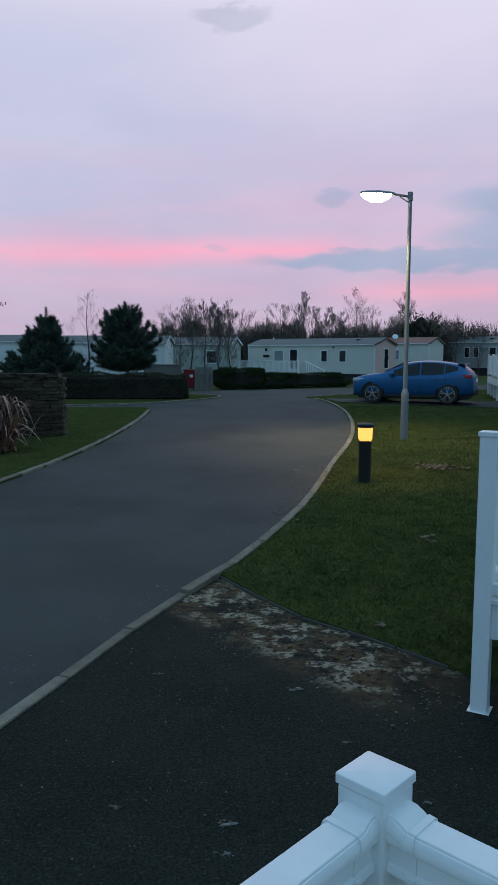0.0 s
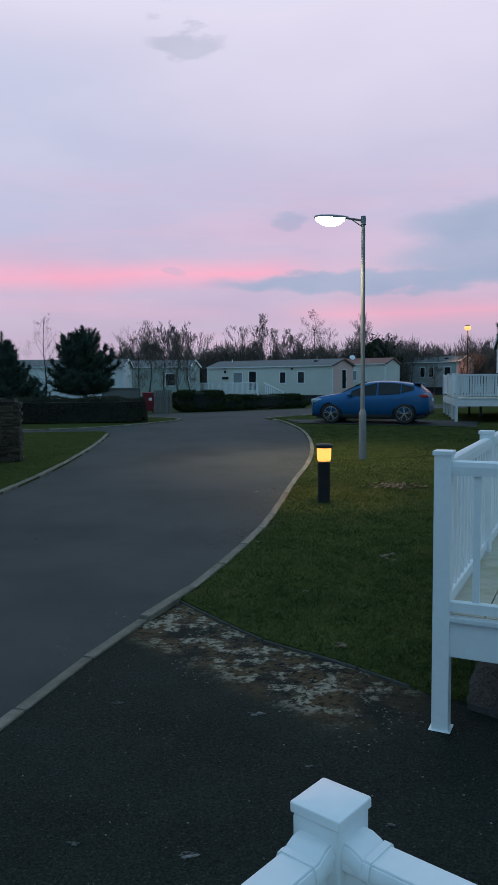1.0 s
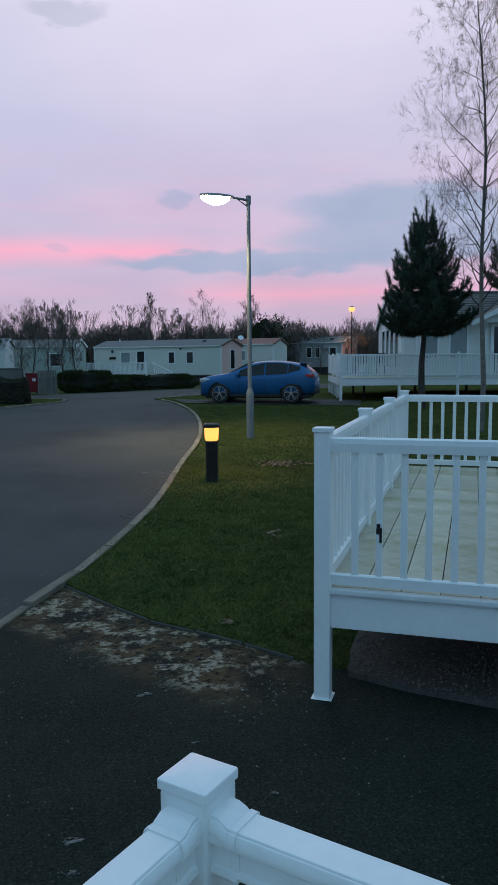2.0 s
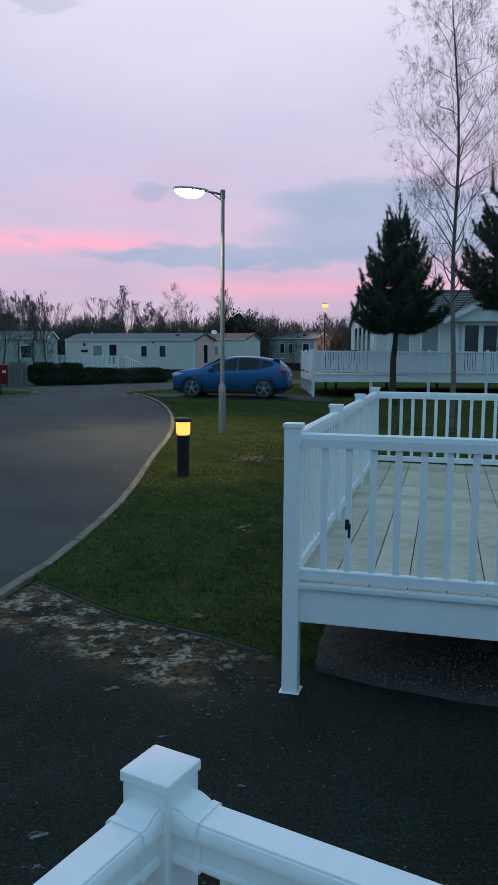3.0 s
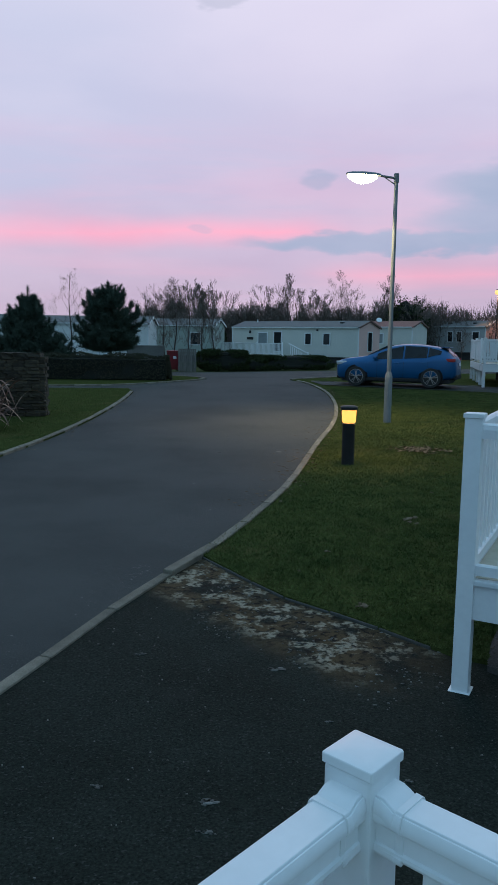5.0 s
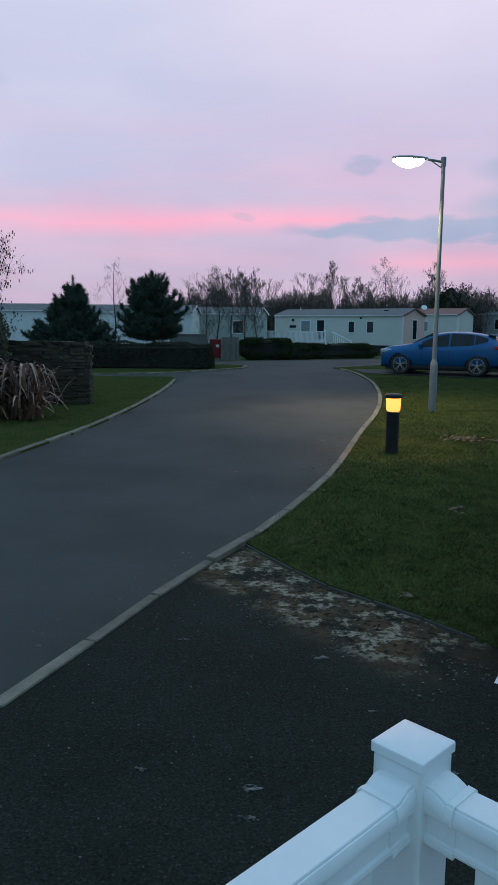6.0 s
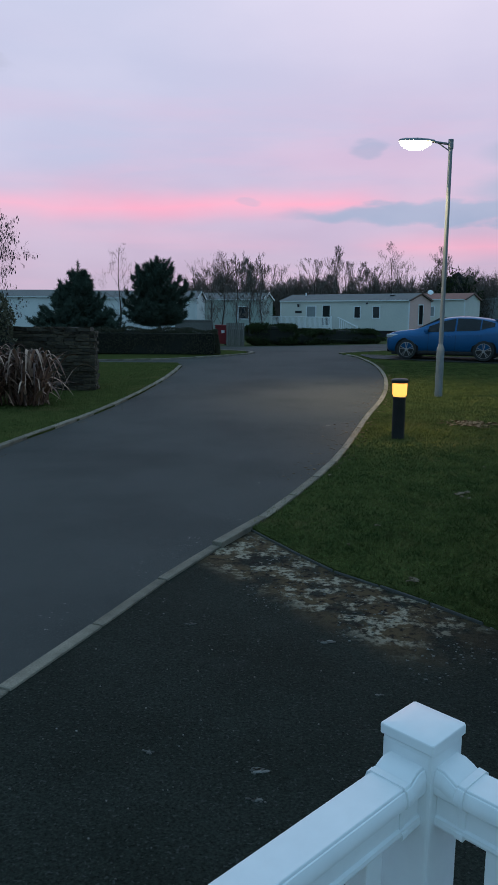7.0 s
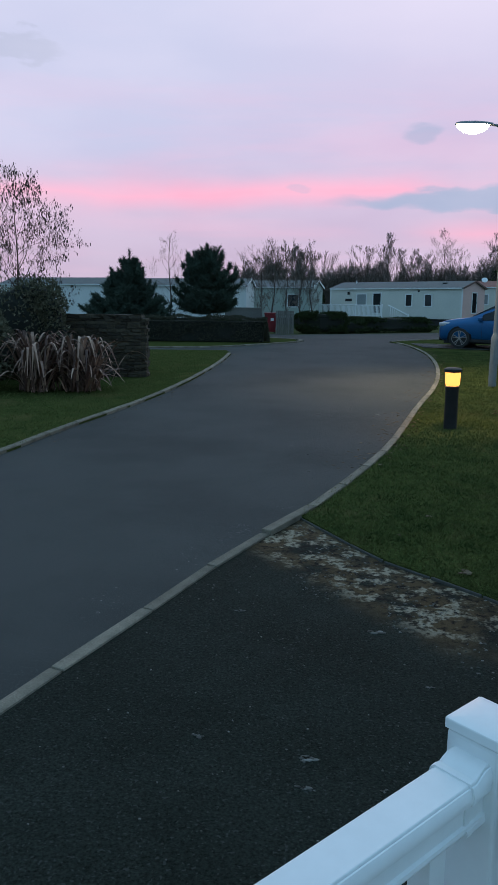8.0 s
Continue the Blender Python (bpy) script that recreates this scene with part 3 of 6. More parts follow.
part("bracket_strut", tube((-0.03, 0, 5.24), (-0.27, 0, 5.385), 0.013, 0.013, 8), GALV, lamp, "slim strut under the bracket")
hd = bmesh.new()
prof = [(-0.36, 0.055, 0.045), (-0.5, 0.11, 0.06), (-0.75, 0.13, 0.07), (-1.0, 0.12, 0.06), (-1.12, 0.08, 0.04)]
loops = []
for x, w, h in prof:
    loops.append([hd.verts.new((x, w * cx, 5.405 + h * cz)) for cx, cz in ((-1, 0), (-0.85, 0.6), (-0.4, 1), (0.4, 1), (0.85, 0.6), (1, 0))])
for a, b in zip(loops, loops[1:]):
    for i in range(5):
        hd.faces.new((a[i], a[i + 1], b[i + 1], b[i]))
    hd.faces.new((a[5], a[0], b[0], b[5]))
hd.faces.new(loops[0])
hd.faces.new(loops[-1][::-1])
part("lamp_head", hd, GALV, lamp, "grey lantern housing", True)
gl = bmesh.new()
loops = []
for k in range(13):
    u = k / 12
    x, full = -0.44 - 0.67 * u, max(0.08, math.sin(math.pi * (0.04 + 0.92 * u))) ** 0.6
    loops.append([gl.verts.new((x, 0.118 * full * math.cos(a), 5.402 - 0.185 * full * math.sin(a))) for a in [math.pi * j / 12 for j in range(13)]])
for a, b in zip(loops, loops[1:]):
    for i in range(12):
        gl.faces.new((a[i], a[i + 1], b[i + 1], b[i]))
gl.faces.new(loops[0][::-1])
gl.faces.new(loops[-1])
part("lamp_glass", gl, LAMP_GLASS, lamp, "glowing warm white lamp bowl", True)
lantern = lamp_light("lamp_light", (-0.78, 0, 5.17), 1000, (1.0, 0.79, 0.46), 0.12, lamp, "SPOT")
lantern.data.spot_size, lantern.data.spot_blend = radians(104), 0.95

bx, by = 1.80, 11.72
boll = thing("bollard_light", (bx, by, rise(by) + 0.02), 0, "black bollard light with a glowing amber lens", "bollard light")
part("body", lathe([(0.098, -0.05), (0.098, 0.61), (0.104, 0.625), (0.104, 0.65), (0.090, 0.66)], 28), BLACK, boll, smooth=True)
part("lens", lathe([(0.084, 0.655), (0.098, 0.668), (0.108, 0.69), (0.113, 0.80), (0.114, 0.868)], 28), AMBER, boll, "glowing amber lens", True).visible_shadow = False
part("cap", lathe([(0.118, 0.866), (0.131, 0.868), (0.134, 0.876), (0.134, 0.906), (0.129, 0.916), (0.10, 0.932), (0.03, 0.940)], 28), BLACK, boll, "dark shallow domed cap", True)
lamp_light("bollard_glow", (0, 0, 0.78), 40.0, (1.0, 0.62, 0.24), 0.1, boll)

l2 = thing("street_lamp", (25.58, 74.0, 0.5), 10, "lit orange street lamp on a slim dark column", "street lamp")
part("column", lathe([(0.09, -0.05), (0.08, 1.2), (0.055, 1.3), (0.05, 6.45)], 12), DARK, l2)
part("lantern", lathe([(0.10, 6.40), (0.24, 6.46), (0.31, 6.56), (0.33, 6.66), (0.31, 6.77), (0.26, 6.85)], 18), ORANGE, l2, "glowing orange lantern globe", True)
part("hood", lathe([(0.28, 6.85), (0.20, 6.92), (0.06, 6.95)], 16), DARK, l2)
far_glow = lamp_light("lantern_glow", (0, -0.05, 6.35), 1000, (1.0, 0.44, 0.20), 0.2, l2, "SPOT")
far_glow.data.spot_size, far_glow.data.spot_blend = radians(84), 0.5

# ---- caravans and the lodge ----
WALL_CREAM = material("cream_cladding", (0.60, 0.60, 0.54), (0.54, 0.55, 0.50), 0.6, 0.55, 0.1, fine=8, fine_amount=0.05, bump=0.05, stain=(0.34, 0.36, 0.30), stain_scale=0.7, stain_lo=0.66)
# Warm light on two caravan ends, put into the cladding colour as pink.
WALL_GLOW_TINT = material("glow_tinted_cladding", (0.66, 0.43, 0.37), (0.60, 0.39, 0.34), 0.6, 0.55, 0.1, fine=8, fine_amount=0.05, bump=0.05)
WALL_WHITE = material("white_cladding", (0.70, 0.71, 0.69), (0.62, 0.64, 0.62), 0.6, 0.55, 0.1, fine=8, fine_amount=0.05, bump=0.05, stain=(0.42, 0.46, 0.42), stain_scale=0.6, stain_lo=0.66)
WALL_GREY = material("grey_cladding", (0.36, 0.38, 0.38), (0.32, 0.34, 0.34), 0.6, 0.6, 0.1, fine=8, fine_amount=0.05, bump=0.05)
WALL_GREEN = material("pale_green_cladding", (0.36, 0.42, 0.37), (0.31, 0.37, 0.33), 0.6, 0.6, 0.1, fine=8, fine_amount=0.05, bump=0.05)
ROOF_GREY = material("grey_roof_tiles", (0.085, 0.095, 0.095), (0.12, 0.13, 0.125), 0.8, 0.75, 0.1, fine=10, fine_amount=0.25, bump=0.3, bump_scale=12, stain=(0.10, 0.12, 0.08), stain_scale=0.6, stain_lo=0.6)
ROOF_RED = material("red_brown_roof_tiles", (0.20, 0.075, 0.055), (0.25, 0.10, 0.075), 0.8, 0.75, 0.1, fine=10, fine_amount=0.25, bump=0.3, bump_scale=12)
TILE = material("lodge_roof_tile", (0.045, 0.045, 0.045), (0.07, 0.068, 0.065), 2.0, 0.7, 0.1, fine=20, fine_amount=0.2, bump=0.2, vary=0.15)
PANE = material("dark_window_glass", (0.010, 0.012, 0.014), (0.018, 0.020, 0.022), 1.0, 0.08, 0.03, fine_amount=0, bump=0, spec=0.4)
BLIND = material("window_with_pale_blind", (0.20, 0.23, 0.24), (0.25, 0.28, 0.29), 2.0, 0.15, 0.05, fine_amount=0.05, bump=0, spec=0.6)
TRIM_BROWN = material("brown_barge_board", (0.10, 0.05, 0.04), (0.13, 0.07, 0.05), 3, 0.6)
# Near-black for the shaded gap beneath caravans; roof vents are dark themselves.
SHADE_AND_VENT = material("underside_shade_and_vent", (0.025, 0.025, 0.025), (0.04, 0.04, 0.04), 2, 0.9)


def window(parent, x, z, w, h, face="front", depth=0.0, glass=None, door=False, bars=1, trim=None, length=0.0, t=0.07):
    """A framed opening on a wall: face front lies along x at y = depth, face right along y at x = length."""
    glass = glass or PANE
    trim = trim or PVC_OLD
    m = pose(x, depth, z) if face == "front" else pose(length, x, z, 0, 0, 90) if face == "right" else pose(0, x, z, 0, 0, -90)
    fb = bmesh.new()
    for sx, sz, ax, az in ((w, t, 0, 0), (w, t, 0, h - t), (t, h - 2 * t, -w / 2 + t / 2, t), (t, h - 2 * t, w / 2 - t / 2, t)):
        box(sx, 0.06, sz, (ax, -0.012, az), 0.0, fb)
    for i in range(1, bars):
        box(t * 1.6, 0.05, h - 2 * t, (-w / 2 + w * i / bars, -0.012, t), 0.0, fb)
    ob = part("door" if door else "window", fb, trim, parent, m=m)
    for i in range(bars):
        pw = (w - 2 * t) / bars
        part("pane", box(pw - (0.05 if bars > 1 else 0), 0.012, h - 2 * t, (-w / 2 + t + pw * (i + 0.5), -0.012, t)), glass, ob)
    if door:
        part("handle", box(0.03, 0.05, 0.14, (w / 2 - 0.1, -0.05, h * 0.47), 0.006), GALV, ob)
    return ob


def gabled_body(L, W, z0, zw, rise_h):
    bm = bmesh.new()
    sect = [(0, z0), (W, z0), (W, zw), (W / 2, zw + rise_h), (0, zw)]
    return extrude(sect, L, "x", bm)


def gabled_roof(L, W, zw, rise_h, over=0.12, thick=0.07):
    k = rise_h / (W / 2)
    sect = [(-over, zw - over * k), (W / 2, zw + rise_h), (W + over, zw - over * k), (W + over, zw - over * k + thick), (W / 2, zw + rise_h + thick), (-over, zw - over * k + thick)]
    return extrude(sect, L + 0.24, "x", m=pose(-0.12, 0, 0.006))


def caravan(at, turn, L, W, wall_h, label, wall, roof, end=None, gap=0.45, rise_h=0.5, barge=None):
    c = thing("static_caravan", at, turn, label, "static caravan")
    part("wall", gabled_body(L, W, gap, gap + wall_h, rise_h), wall, c)
    part("roof", gabled_roof(L, W, gap + wall_h, rise_h), roof, c, "shallow pitched roof")
    part("chassis", box(L - 0.3, W - 0.3, gap + 0.02, (L / 2, W / 2, -0.02)), SHADE_AND_VENT, c, "solid block coloured dark as the shade underneath")
    if end:
        part("end_wall", extrude([(0.03, gap + 0.02), (W - 0.03, gap + 0.02), (W - 0.03, gap + wall_h - 0.02), (W / 2, gap + wall_h + rise_h - 0.03), (0.03, gap + wall_h - 0.02)], 0.012, "x", m=pose(L + 0.002, 0, 0)), end, c)
    for x in (0.0, L):
        part("corner_trim", box(0.09, 0.05, wall_h - 0.02, (x, -0.005, gap)), PVC_OLD, c)
    for s in (-1, 1):
        ang = math.degrees(math.atan2(rise_h, W / 2))
        bar = box(0.03, math.hypot(W / 2, rise_h) + 0.15, 0.13, (0, 0, -0.06))
        part("barge_board", bar, barge or PVC_OLD, c, m=pose(L + 0.135, W / 2 + s * W / 4, gap + wall_h + rise_h / 2 + 0.03, -s * ang, 0, 0))
    part("gutter", box(L, 0.08, 0.08, (L / 2, -0.13, gap + wall_h - 0.04)), PVC_OLD, c)
    return c


def veranda(at, turn, w, d, deck_z, runs, label, rail_h=0.95, spacing=0.12, bw=0.05, leg_step=2.4):
    """A raised deck from (0, 0) to (w, d) with railings along the runs ((x0, y0), (x1, y1))."""
    v = thing("veranda_deck", at, turn, label, "veranda")
    nb_ = int(d / 0.2)
    for i in range(nb_):
        part("deck_board", box(w, 0.19, 0.03, (w / 2, 0.1 + 0.2 * i, deck_z - 0.03)), BOARD, v)
    part("fascia", box(w, 0.04, 0.26, (w / 2, -0.02, deck_z - 0.3)), PVC, v)
    part("fascia", box(0.04, d, 0.26, (-0.02, d / 2, deck_z - 0.3)), PVC, v)
    part("nosing", box(w + 0.06, 0.08, 0.04, (w / 2, -0.02, deck_z - 0.038)), PVC_OLD, v)
    n = max(1, round(w / leg_step))
    for i in range(n + 1):
        part("leg", box(0.1, 0.1, deck_z, (w * i / n, 0.03, -0.04)), PVC, v)
    n = max(1, round(d / 1.5))
    for i in range(1, n + 1):
        part("leg", box(0.1, 0.1, deck_z, (0.03, d * i / n, -0.04)), PVC, v)
    for i in range(max(1, int(w / 2.0))):
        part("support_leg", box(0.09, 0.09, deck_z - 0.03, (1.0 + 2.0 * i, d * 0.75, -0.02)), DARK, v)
    me = baluster_mesh(rail_h - 0.2, bw, 0.03)
    for (x0, y0), (x1, y1) in runs:
        dx, dy = x1 - x0, y1 - y0
        ln = math.hypot(dx, dy)
        ang = math.degrees(math.atan2(dy, dx))
        m = pose(x0, y0, deck_z, 0, 0, ang)
        part("top_rail", box(ln, 0.07, 0.07, (ln / 2, 0, rail_h - 0.07), 0.01), PVC, v, m=m)
        part("bottom_rail", box(ln, 0.05, 0.06, (ln / 2, 0, 0.07), 0.008), PVC, v, m=m)
        k = max(1, round(ln / 2.2))
        for i in range(k + 1):
            part("post", box(0.1, 0.1, rail_h + 0.06, (ln * i / k, 0, 0), 0.012), PVC, v, m=m)
        x = spacing
        while x < ln - 0.06:
            piece("baluster", me, None, v, m=m @ pose(x, 0, 0.13))
            x += spacing
    return v


# the caravan across the junction
cv = caravan((-0.35, 62.0, 0.5), -34.5, 11.35, 3.8, 2.2, "long cream static caravan with grey roof and glow-tinted end", WALL_CREAM, ROOF_GREY, WALL_GLOW_TINT, barge=TRIM_BROWN)
for x, z, w, h, d, gl in ((2.95, 1.30, 0.95, 1.0, False, BLIND), (4.35, 0.75, 0.80, 1.62, True, PANE), (7.10, 1.32, 0.62, 0.95, False, PANE), (8.70, 1.32, 0.66, 0.95, False, PANE)):
    window(cv, x, z, w, h, glass=gl, door=d)
window(cv, 1.95, 0.85, 0.85, 1.55, "right", length=11.372, door=True)
part("wall_lamp", box(0.16, 0.1, 0.22, (1.75, -0.06, 2.2), 0.02), BLACK, cv)
part("name_board", box(0.62, 0.03, 0.20, (1.75, -0.03, 1.70), 0.01), BLACK, cv, "dark name board")
part("wall_vent", box(0.16, 0.05, 0.12, (7.9, -0.03, 2.40), 0.01), BLACK, cv)
part("roof_vent", tube((1.4, 1.6, 3.0), (1.4, 1.6, 3.35), 0.06, n=8), PVC_OLD, cv)
part("roof_vent", box(0.3, 0.3, 0.12, (9.4, 1.2, 2.98), 0.03), SHADE_AND_VENT, cv)
veranda((-3.97, 60.68, 0.5), -34.5, 9.5, 2.3, 0.55, [((0, 0), (8.9, 0)), ((0, 0), (0, 2.3))], "white veranda before the cream caravan", 0.9, 0.11, 0.05)
steps = thing("steps", (3.83, 55.31, 0.5), -34.5, "white plastic steps with sloping rail beside the caravan's veranda", "steps")
for i in range(3):
    part("tread", box(0.3, 1.0, 0.04, (0.15 + 0.3 * i, 0.55, 0.42 - 0.16 * i)), BOARD, steps)
    part("riser", box(0.03, 1.0, 0.16 * (3 - i) - 0.04, (0.29 + 0.3 * i, 0.55, -0.02)), PVC, steps)
part("sloping_rail", tube((0.0, 0, 1.42), (1.6, 0, 0.75), 0.04, n=8), PVC, steps)
part("post", box(0.1, 0.1, 0.85, (1.6, 0, -0.02), 0.01), PVC, steps)
for i in range(9):
    x = 0.16 * (i + 1)
    part("baluster", box(0.05, 0.03, 0.75 - 0.02 * i, (x, 0, 0.62 - 0.46 * x * 0.9)), PVC, steps)

cv = caravan((8.6, 66.6, 0.5), -33, 7.2, 3.7, 2.45, "cream static caravan with red-brown roof behind another", WALL_CREAM, ROOF_RED, None, barge=TRIM_BROWN)
window(cv, 4.4, 1.5, 0.55, 0.9, glass=BLIND)
dish = bmesh.new()
lathe([(0.03, 0.0), (0.16, 0.03), (0.26, 0.09)], 14, dish)
part("satellite_dish", dish, PVC_OLD, cv, m=pose(3.6, 1.5, 3.5, 50, 0, 30))
part("dish_pole", tube((3.6, 1.6, 3.2), (3.6, 1.55, 3.52), 0.025, n=8), GALV, cv)

# Pink end colour adds painted glow to what the orange lamp gives.
cv = caravan((18.6, 80.2, 0.5), -44, 8.4, 3.9, 2.55, "grey static caravan with its end lit orange", WALL_GREY, ROOF_GREY, WALL_GLOW_TINT, gap=0.75, rise_h=0.6)
for x, w in ((4.6, 0.62), (5.6, 0.62), (7.4, 0.80)):
    window(cv, x, 1.75, w, 1.1)
for x in (4.1, 6.8):
    part("roof_vent", box(0.35, 0.35, 0.16, (x, 1.0, 3.6), 0.03), SHADE_AND_VENT, cv)

cv = caravan((-16.2, 51.6, 0.5), -3, 10.2, 3.7, 2.15, "white static caravan behind the hedge and pines", WALL_WHITE, ROOF_GREY, None)
for x, w in ((2.6, 1.0), (6.5, 0.55), (7.2, 0.55)):
    window(cv, x, 1.15, w, 1.05, bars=1)
part("ramp_rail", tube((5.2, -1.0, 0.7), (6.3, -0.4, 1.5), 0.05, n=8), PVC, cv)
cv = caravan((-7.6, 57.5, 0.5), -12, 6.0, 3.6, 2.2, "pale green static caravan behind bare trees", WALL_GREEN, ROOF_GREY, None)
window(cv, 4.6, 1.2, 0.9, 1.0)
cv = caravan((-25.5, 56, 0.5), -6, 8.6, 3.6, 2.3, "white static caravan far behind the stone wall", WALL_WHITE, ROOF_GREY, None)
window(cv, 3.0, 1.2, 1.2, 1.0, bars=2)
cv = caravan((28.5, 82, 0.5), -20, 8.0, 3.6, 2.4, "white static caravan beyond the orange lamp", WALL_WHITE, ROOF_GREY, None)

# the lodge on its raised veranda
LT = -13.35
lodge = thing("lodge", (11.83, 28.12, 0.45), LT, "white timber-clad lodge with dark tiled roof", "lodge")
LL, LW, LF, LE, LR = 11.0, 6.6, 0.88, 3.10, 1.22
part("wall", gabled_body(LL, LW, LF - 0.25, LE, LR), WALL_WHITE, lodge)
for i in range(14):
    part("cladding_board", box(LL, 0.02, 0.148, (LL / 2, -0.008, LF + 0.02 + 0.155 * i), 0.0), WALL_WHITE, lodge)
part("roof", gabled_roof(LL, LW, LE, LR, 0.35, 0.08), TILE, lodge, "dark tiled roof")
slope = math.degrees(math.atan2(LR, LW / 2))
tile = box(LL + 0.2, 0.26, 0.03, (0, 0, 0), 0.0)
tile_me = bpy.data.meshes.new("tile_course")
tile.to_mesh(tile_me)
tile.free()
tile_me.materials.append(TILE)
for i in range(15):
    s = -0.28 + 0.25 * i
    cy, cz = s * math.cos(radians(slope)), LE + 0.095 + s * math.sin(radians(slope))
    if cy < LW / 2 - 0.08:
        piece("tile_course", tile_me, None, lodge, m=pose(LL / 2, cy, cz, slope - 4, 0, 0))
part("ridge", tube((-0.1, LW / 2, LE + LR + 0.09), (LL + 0.1, LW / 2, LE + LR + 0.09), 0.1, n=8), TILE, lodge)
part("gutter", tube((-0.1, -0.38, LE - 0.08), (LL, -0.38, LE - 0.08), 0.06, n=8), PVC_OLD, lodge)
part("soffit", box(LL, 0.34, 0.03, (LL / 2, -0.19, LE - 0.14)), PVC_OLD, lodge)
for s in (-1, 1):
    part("barge_board", box(0.03, LW / 2 + 0.6, 0.2, (0, 0, -0.1)), PVC_OLD, lodge, m=pose(-0.14, LW / 2 + s * LW / 4, LE + LR / 2 + 0.02, -s * slope, 0, 0))
for x, z, w, h in ((1.10, 1.55, 0.78, 1.37), (2.25, 1.55, 0.78, 1.37)):
    window(lodge, x, z, w, h, depth=-0.02, glass=BLIND, trim=PVC)
window(lodge, 4.27, LF + 0.02, 1.55, 2.05, depth=-0.04, door=True, bars=2, trim=PVC, t=0.12)
for i in range(4):
    window(lodge, 1.0 + 1.25 * i, LF + 0.3, 1.0, 1.75, "left", bars=1, trim=PVC)
for i in range(3):
    part("corner_trim", box(0.12, 0.04, LE - LF, ((0.06, 0.62, 3.3)[i], -0.035, LF)), PVC, lodge)
# porch gable over the glazed doors
gw, gh = 3.1, 0.75
gb = bmesh.new()
extrude([(0.0, LE - 0.12), (gw, LE - 0.12), (gw / 2, LE - 0.12 + gh)], 1.6, "x", gb, m=pose(2.72 + gw, -0.45, 0, 0, 0, 90))
part("porch_gable", gb, WALL_WHITE, lodge)
for s in (-1, 1):
    a = math.degrees(math.atan2(gh, gw / 2))
    part("porch_roof", box(math.hypot(gw / 2, gh) + 0.25, 2.2, 0.07, (0, 0, 0)), TILE, lodge, m=pose(2.72 + gw / 2 + s * gw / 4, 0.55, LE - 0.1 + gh / 2, 0, s * a, 0))
    part("porch_barge_board", box(math.hypot(gw / 2, gh) + 0.3, 0.035, 0.17, (0, 0, -0.12)), PVC, lodge, m=pose(2.72 + gw / 2 + s * gw / 4, -0.58, LE - 0.07 + gh / 2, 0, s * a, 0))
part("porch_lamp", lathe([(0.05, 0), (0.09, 0.05), (0.09, 0.2), (0.04, 0.26)], 12), BLACK, lodge, m=pose(5.2, -0.12, 2.5))
dk = pose(11.83, 28.12, 0, 0, 0, LT) @ pose(-2.5, -1.5, 0)
veranda((dk.translation.x, dk.translation.y, 0.43), LT, 13.2, 1.48, 0.93, [((0, 0), (13.2, 0))], "raised white veranda round the lodge", 0.88, 0.10, 0.075)
dk = pose(11.83, 28.12, 0, 0, 0, LT) @ pose(-2.5, 0.0, 0)
veranda((dk.translation.x, dk.translation.y, 0.44), LT, 2.44, 5.0, 0.92, [((0, 0.0), (0, 5.0)), ((0, 5.0), (2.4, 5.0))], "raised white side veranda of the lodge", 0.88, 0.10, 0.075, 2.4)


def garden_chair(at, turn):
    c = thing("garden_chair", at, turn, "dark metal garden chair on the lodge's veranda", "chair", "chairs on the veranda")
    part("seat", box(0.45, 0.45, 0.03, (0, 0, 0.42), 0.01), BLACK, c)
    part("backrest", box(0.45, 0.03, 0.42, (0, 0.21, 0.5), 0.01), BLACK, c)
    for x in (-0.2, 0.2):
        for y in (-0.2, 0.2):
            part("leg", box(0.03, 0.03, 0.43, (x, y, 0)), BLACK, c)
    return c


tb = pose(11.83, 28.12, 1.363, 0, 0, LT)
for x, y, r in ((-1.5, 0.9, 180), (-0.7, 0.9, 170), (-1.4, 2.3, 5)):
    q = (tb @ pose(x, y, 0)).translation
    garden_chair(tuple(q), LT + r)
q = (tb @ pose(-1.2, 1.6, 0)).translation
table = thing("garden_table", tuple(q), LT, "dark metal garden table on the lodge's veranda", "table")
part("tabletop", box(1.2, 0.75, 0.035, (0, 0, 0.70), 0.01), BLACK, table)
for x in (-0.5, 0.5):
    for y in (-0.3, 0.3):
        part("leg", box(0.04, 0.04, 0.7, (x, y, 0)), BLACK, table)

# ---- the blue car ----
PAINT = material("blue_metallic_paint", (0.001, 0.090, 0.235), (0.001, 0.080, 0.21), 1.0, 0.34, 0.05, 0.35, fine=300, fine_amount=0.06, bump=0, coat=0.12)
CAR_GLASS = material("tinted_car_glass", (0.015, 0.018, 0.022), (0.02, 0.022, 0.026), 1.0, 0.06, 0.02, fine_amount=0, bump=0, spec=0.7)
TYRE = material("tyre_rubber", (0.02, 0.02, 0.02), (0.03, 0.03, 0.03), 8, 0.85, 0.08, fine=60, fine_amount=0.2)
ALLOY = material("alloy_wheel", (0.42, 0.40, 0.38), (0.32, 0.31, 0.30), 6, 0.35, 0.08, 0.5, fine_amount=0.05, bump=0)
TAIL = material("red_tail_lamp", (0.40, 0.02, 0.02), (0.35, 0.02, 0.02), 5, 0.2, 0.05, fine_amount=0, bump=0)
HEADL = material("headlamp_glass", (0.55, 0.58, 0.60), (0.45, 0.48, 0.5), 12, 0.12, 0.05, 0.3, fine_amount=0.1, bump=0)

car = thing("car", (5.98, 27.55, rise(27.4) + 0.045), 157, "blue compact crossover car parked on the lawn strip", "car")
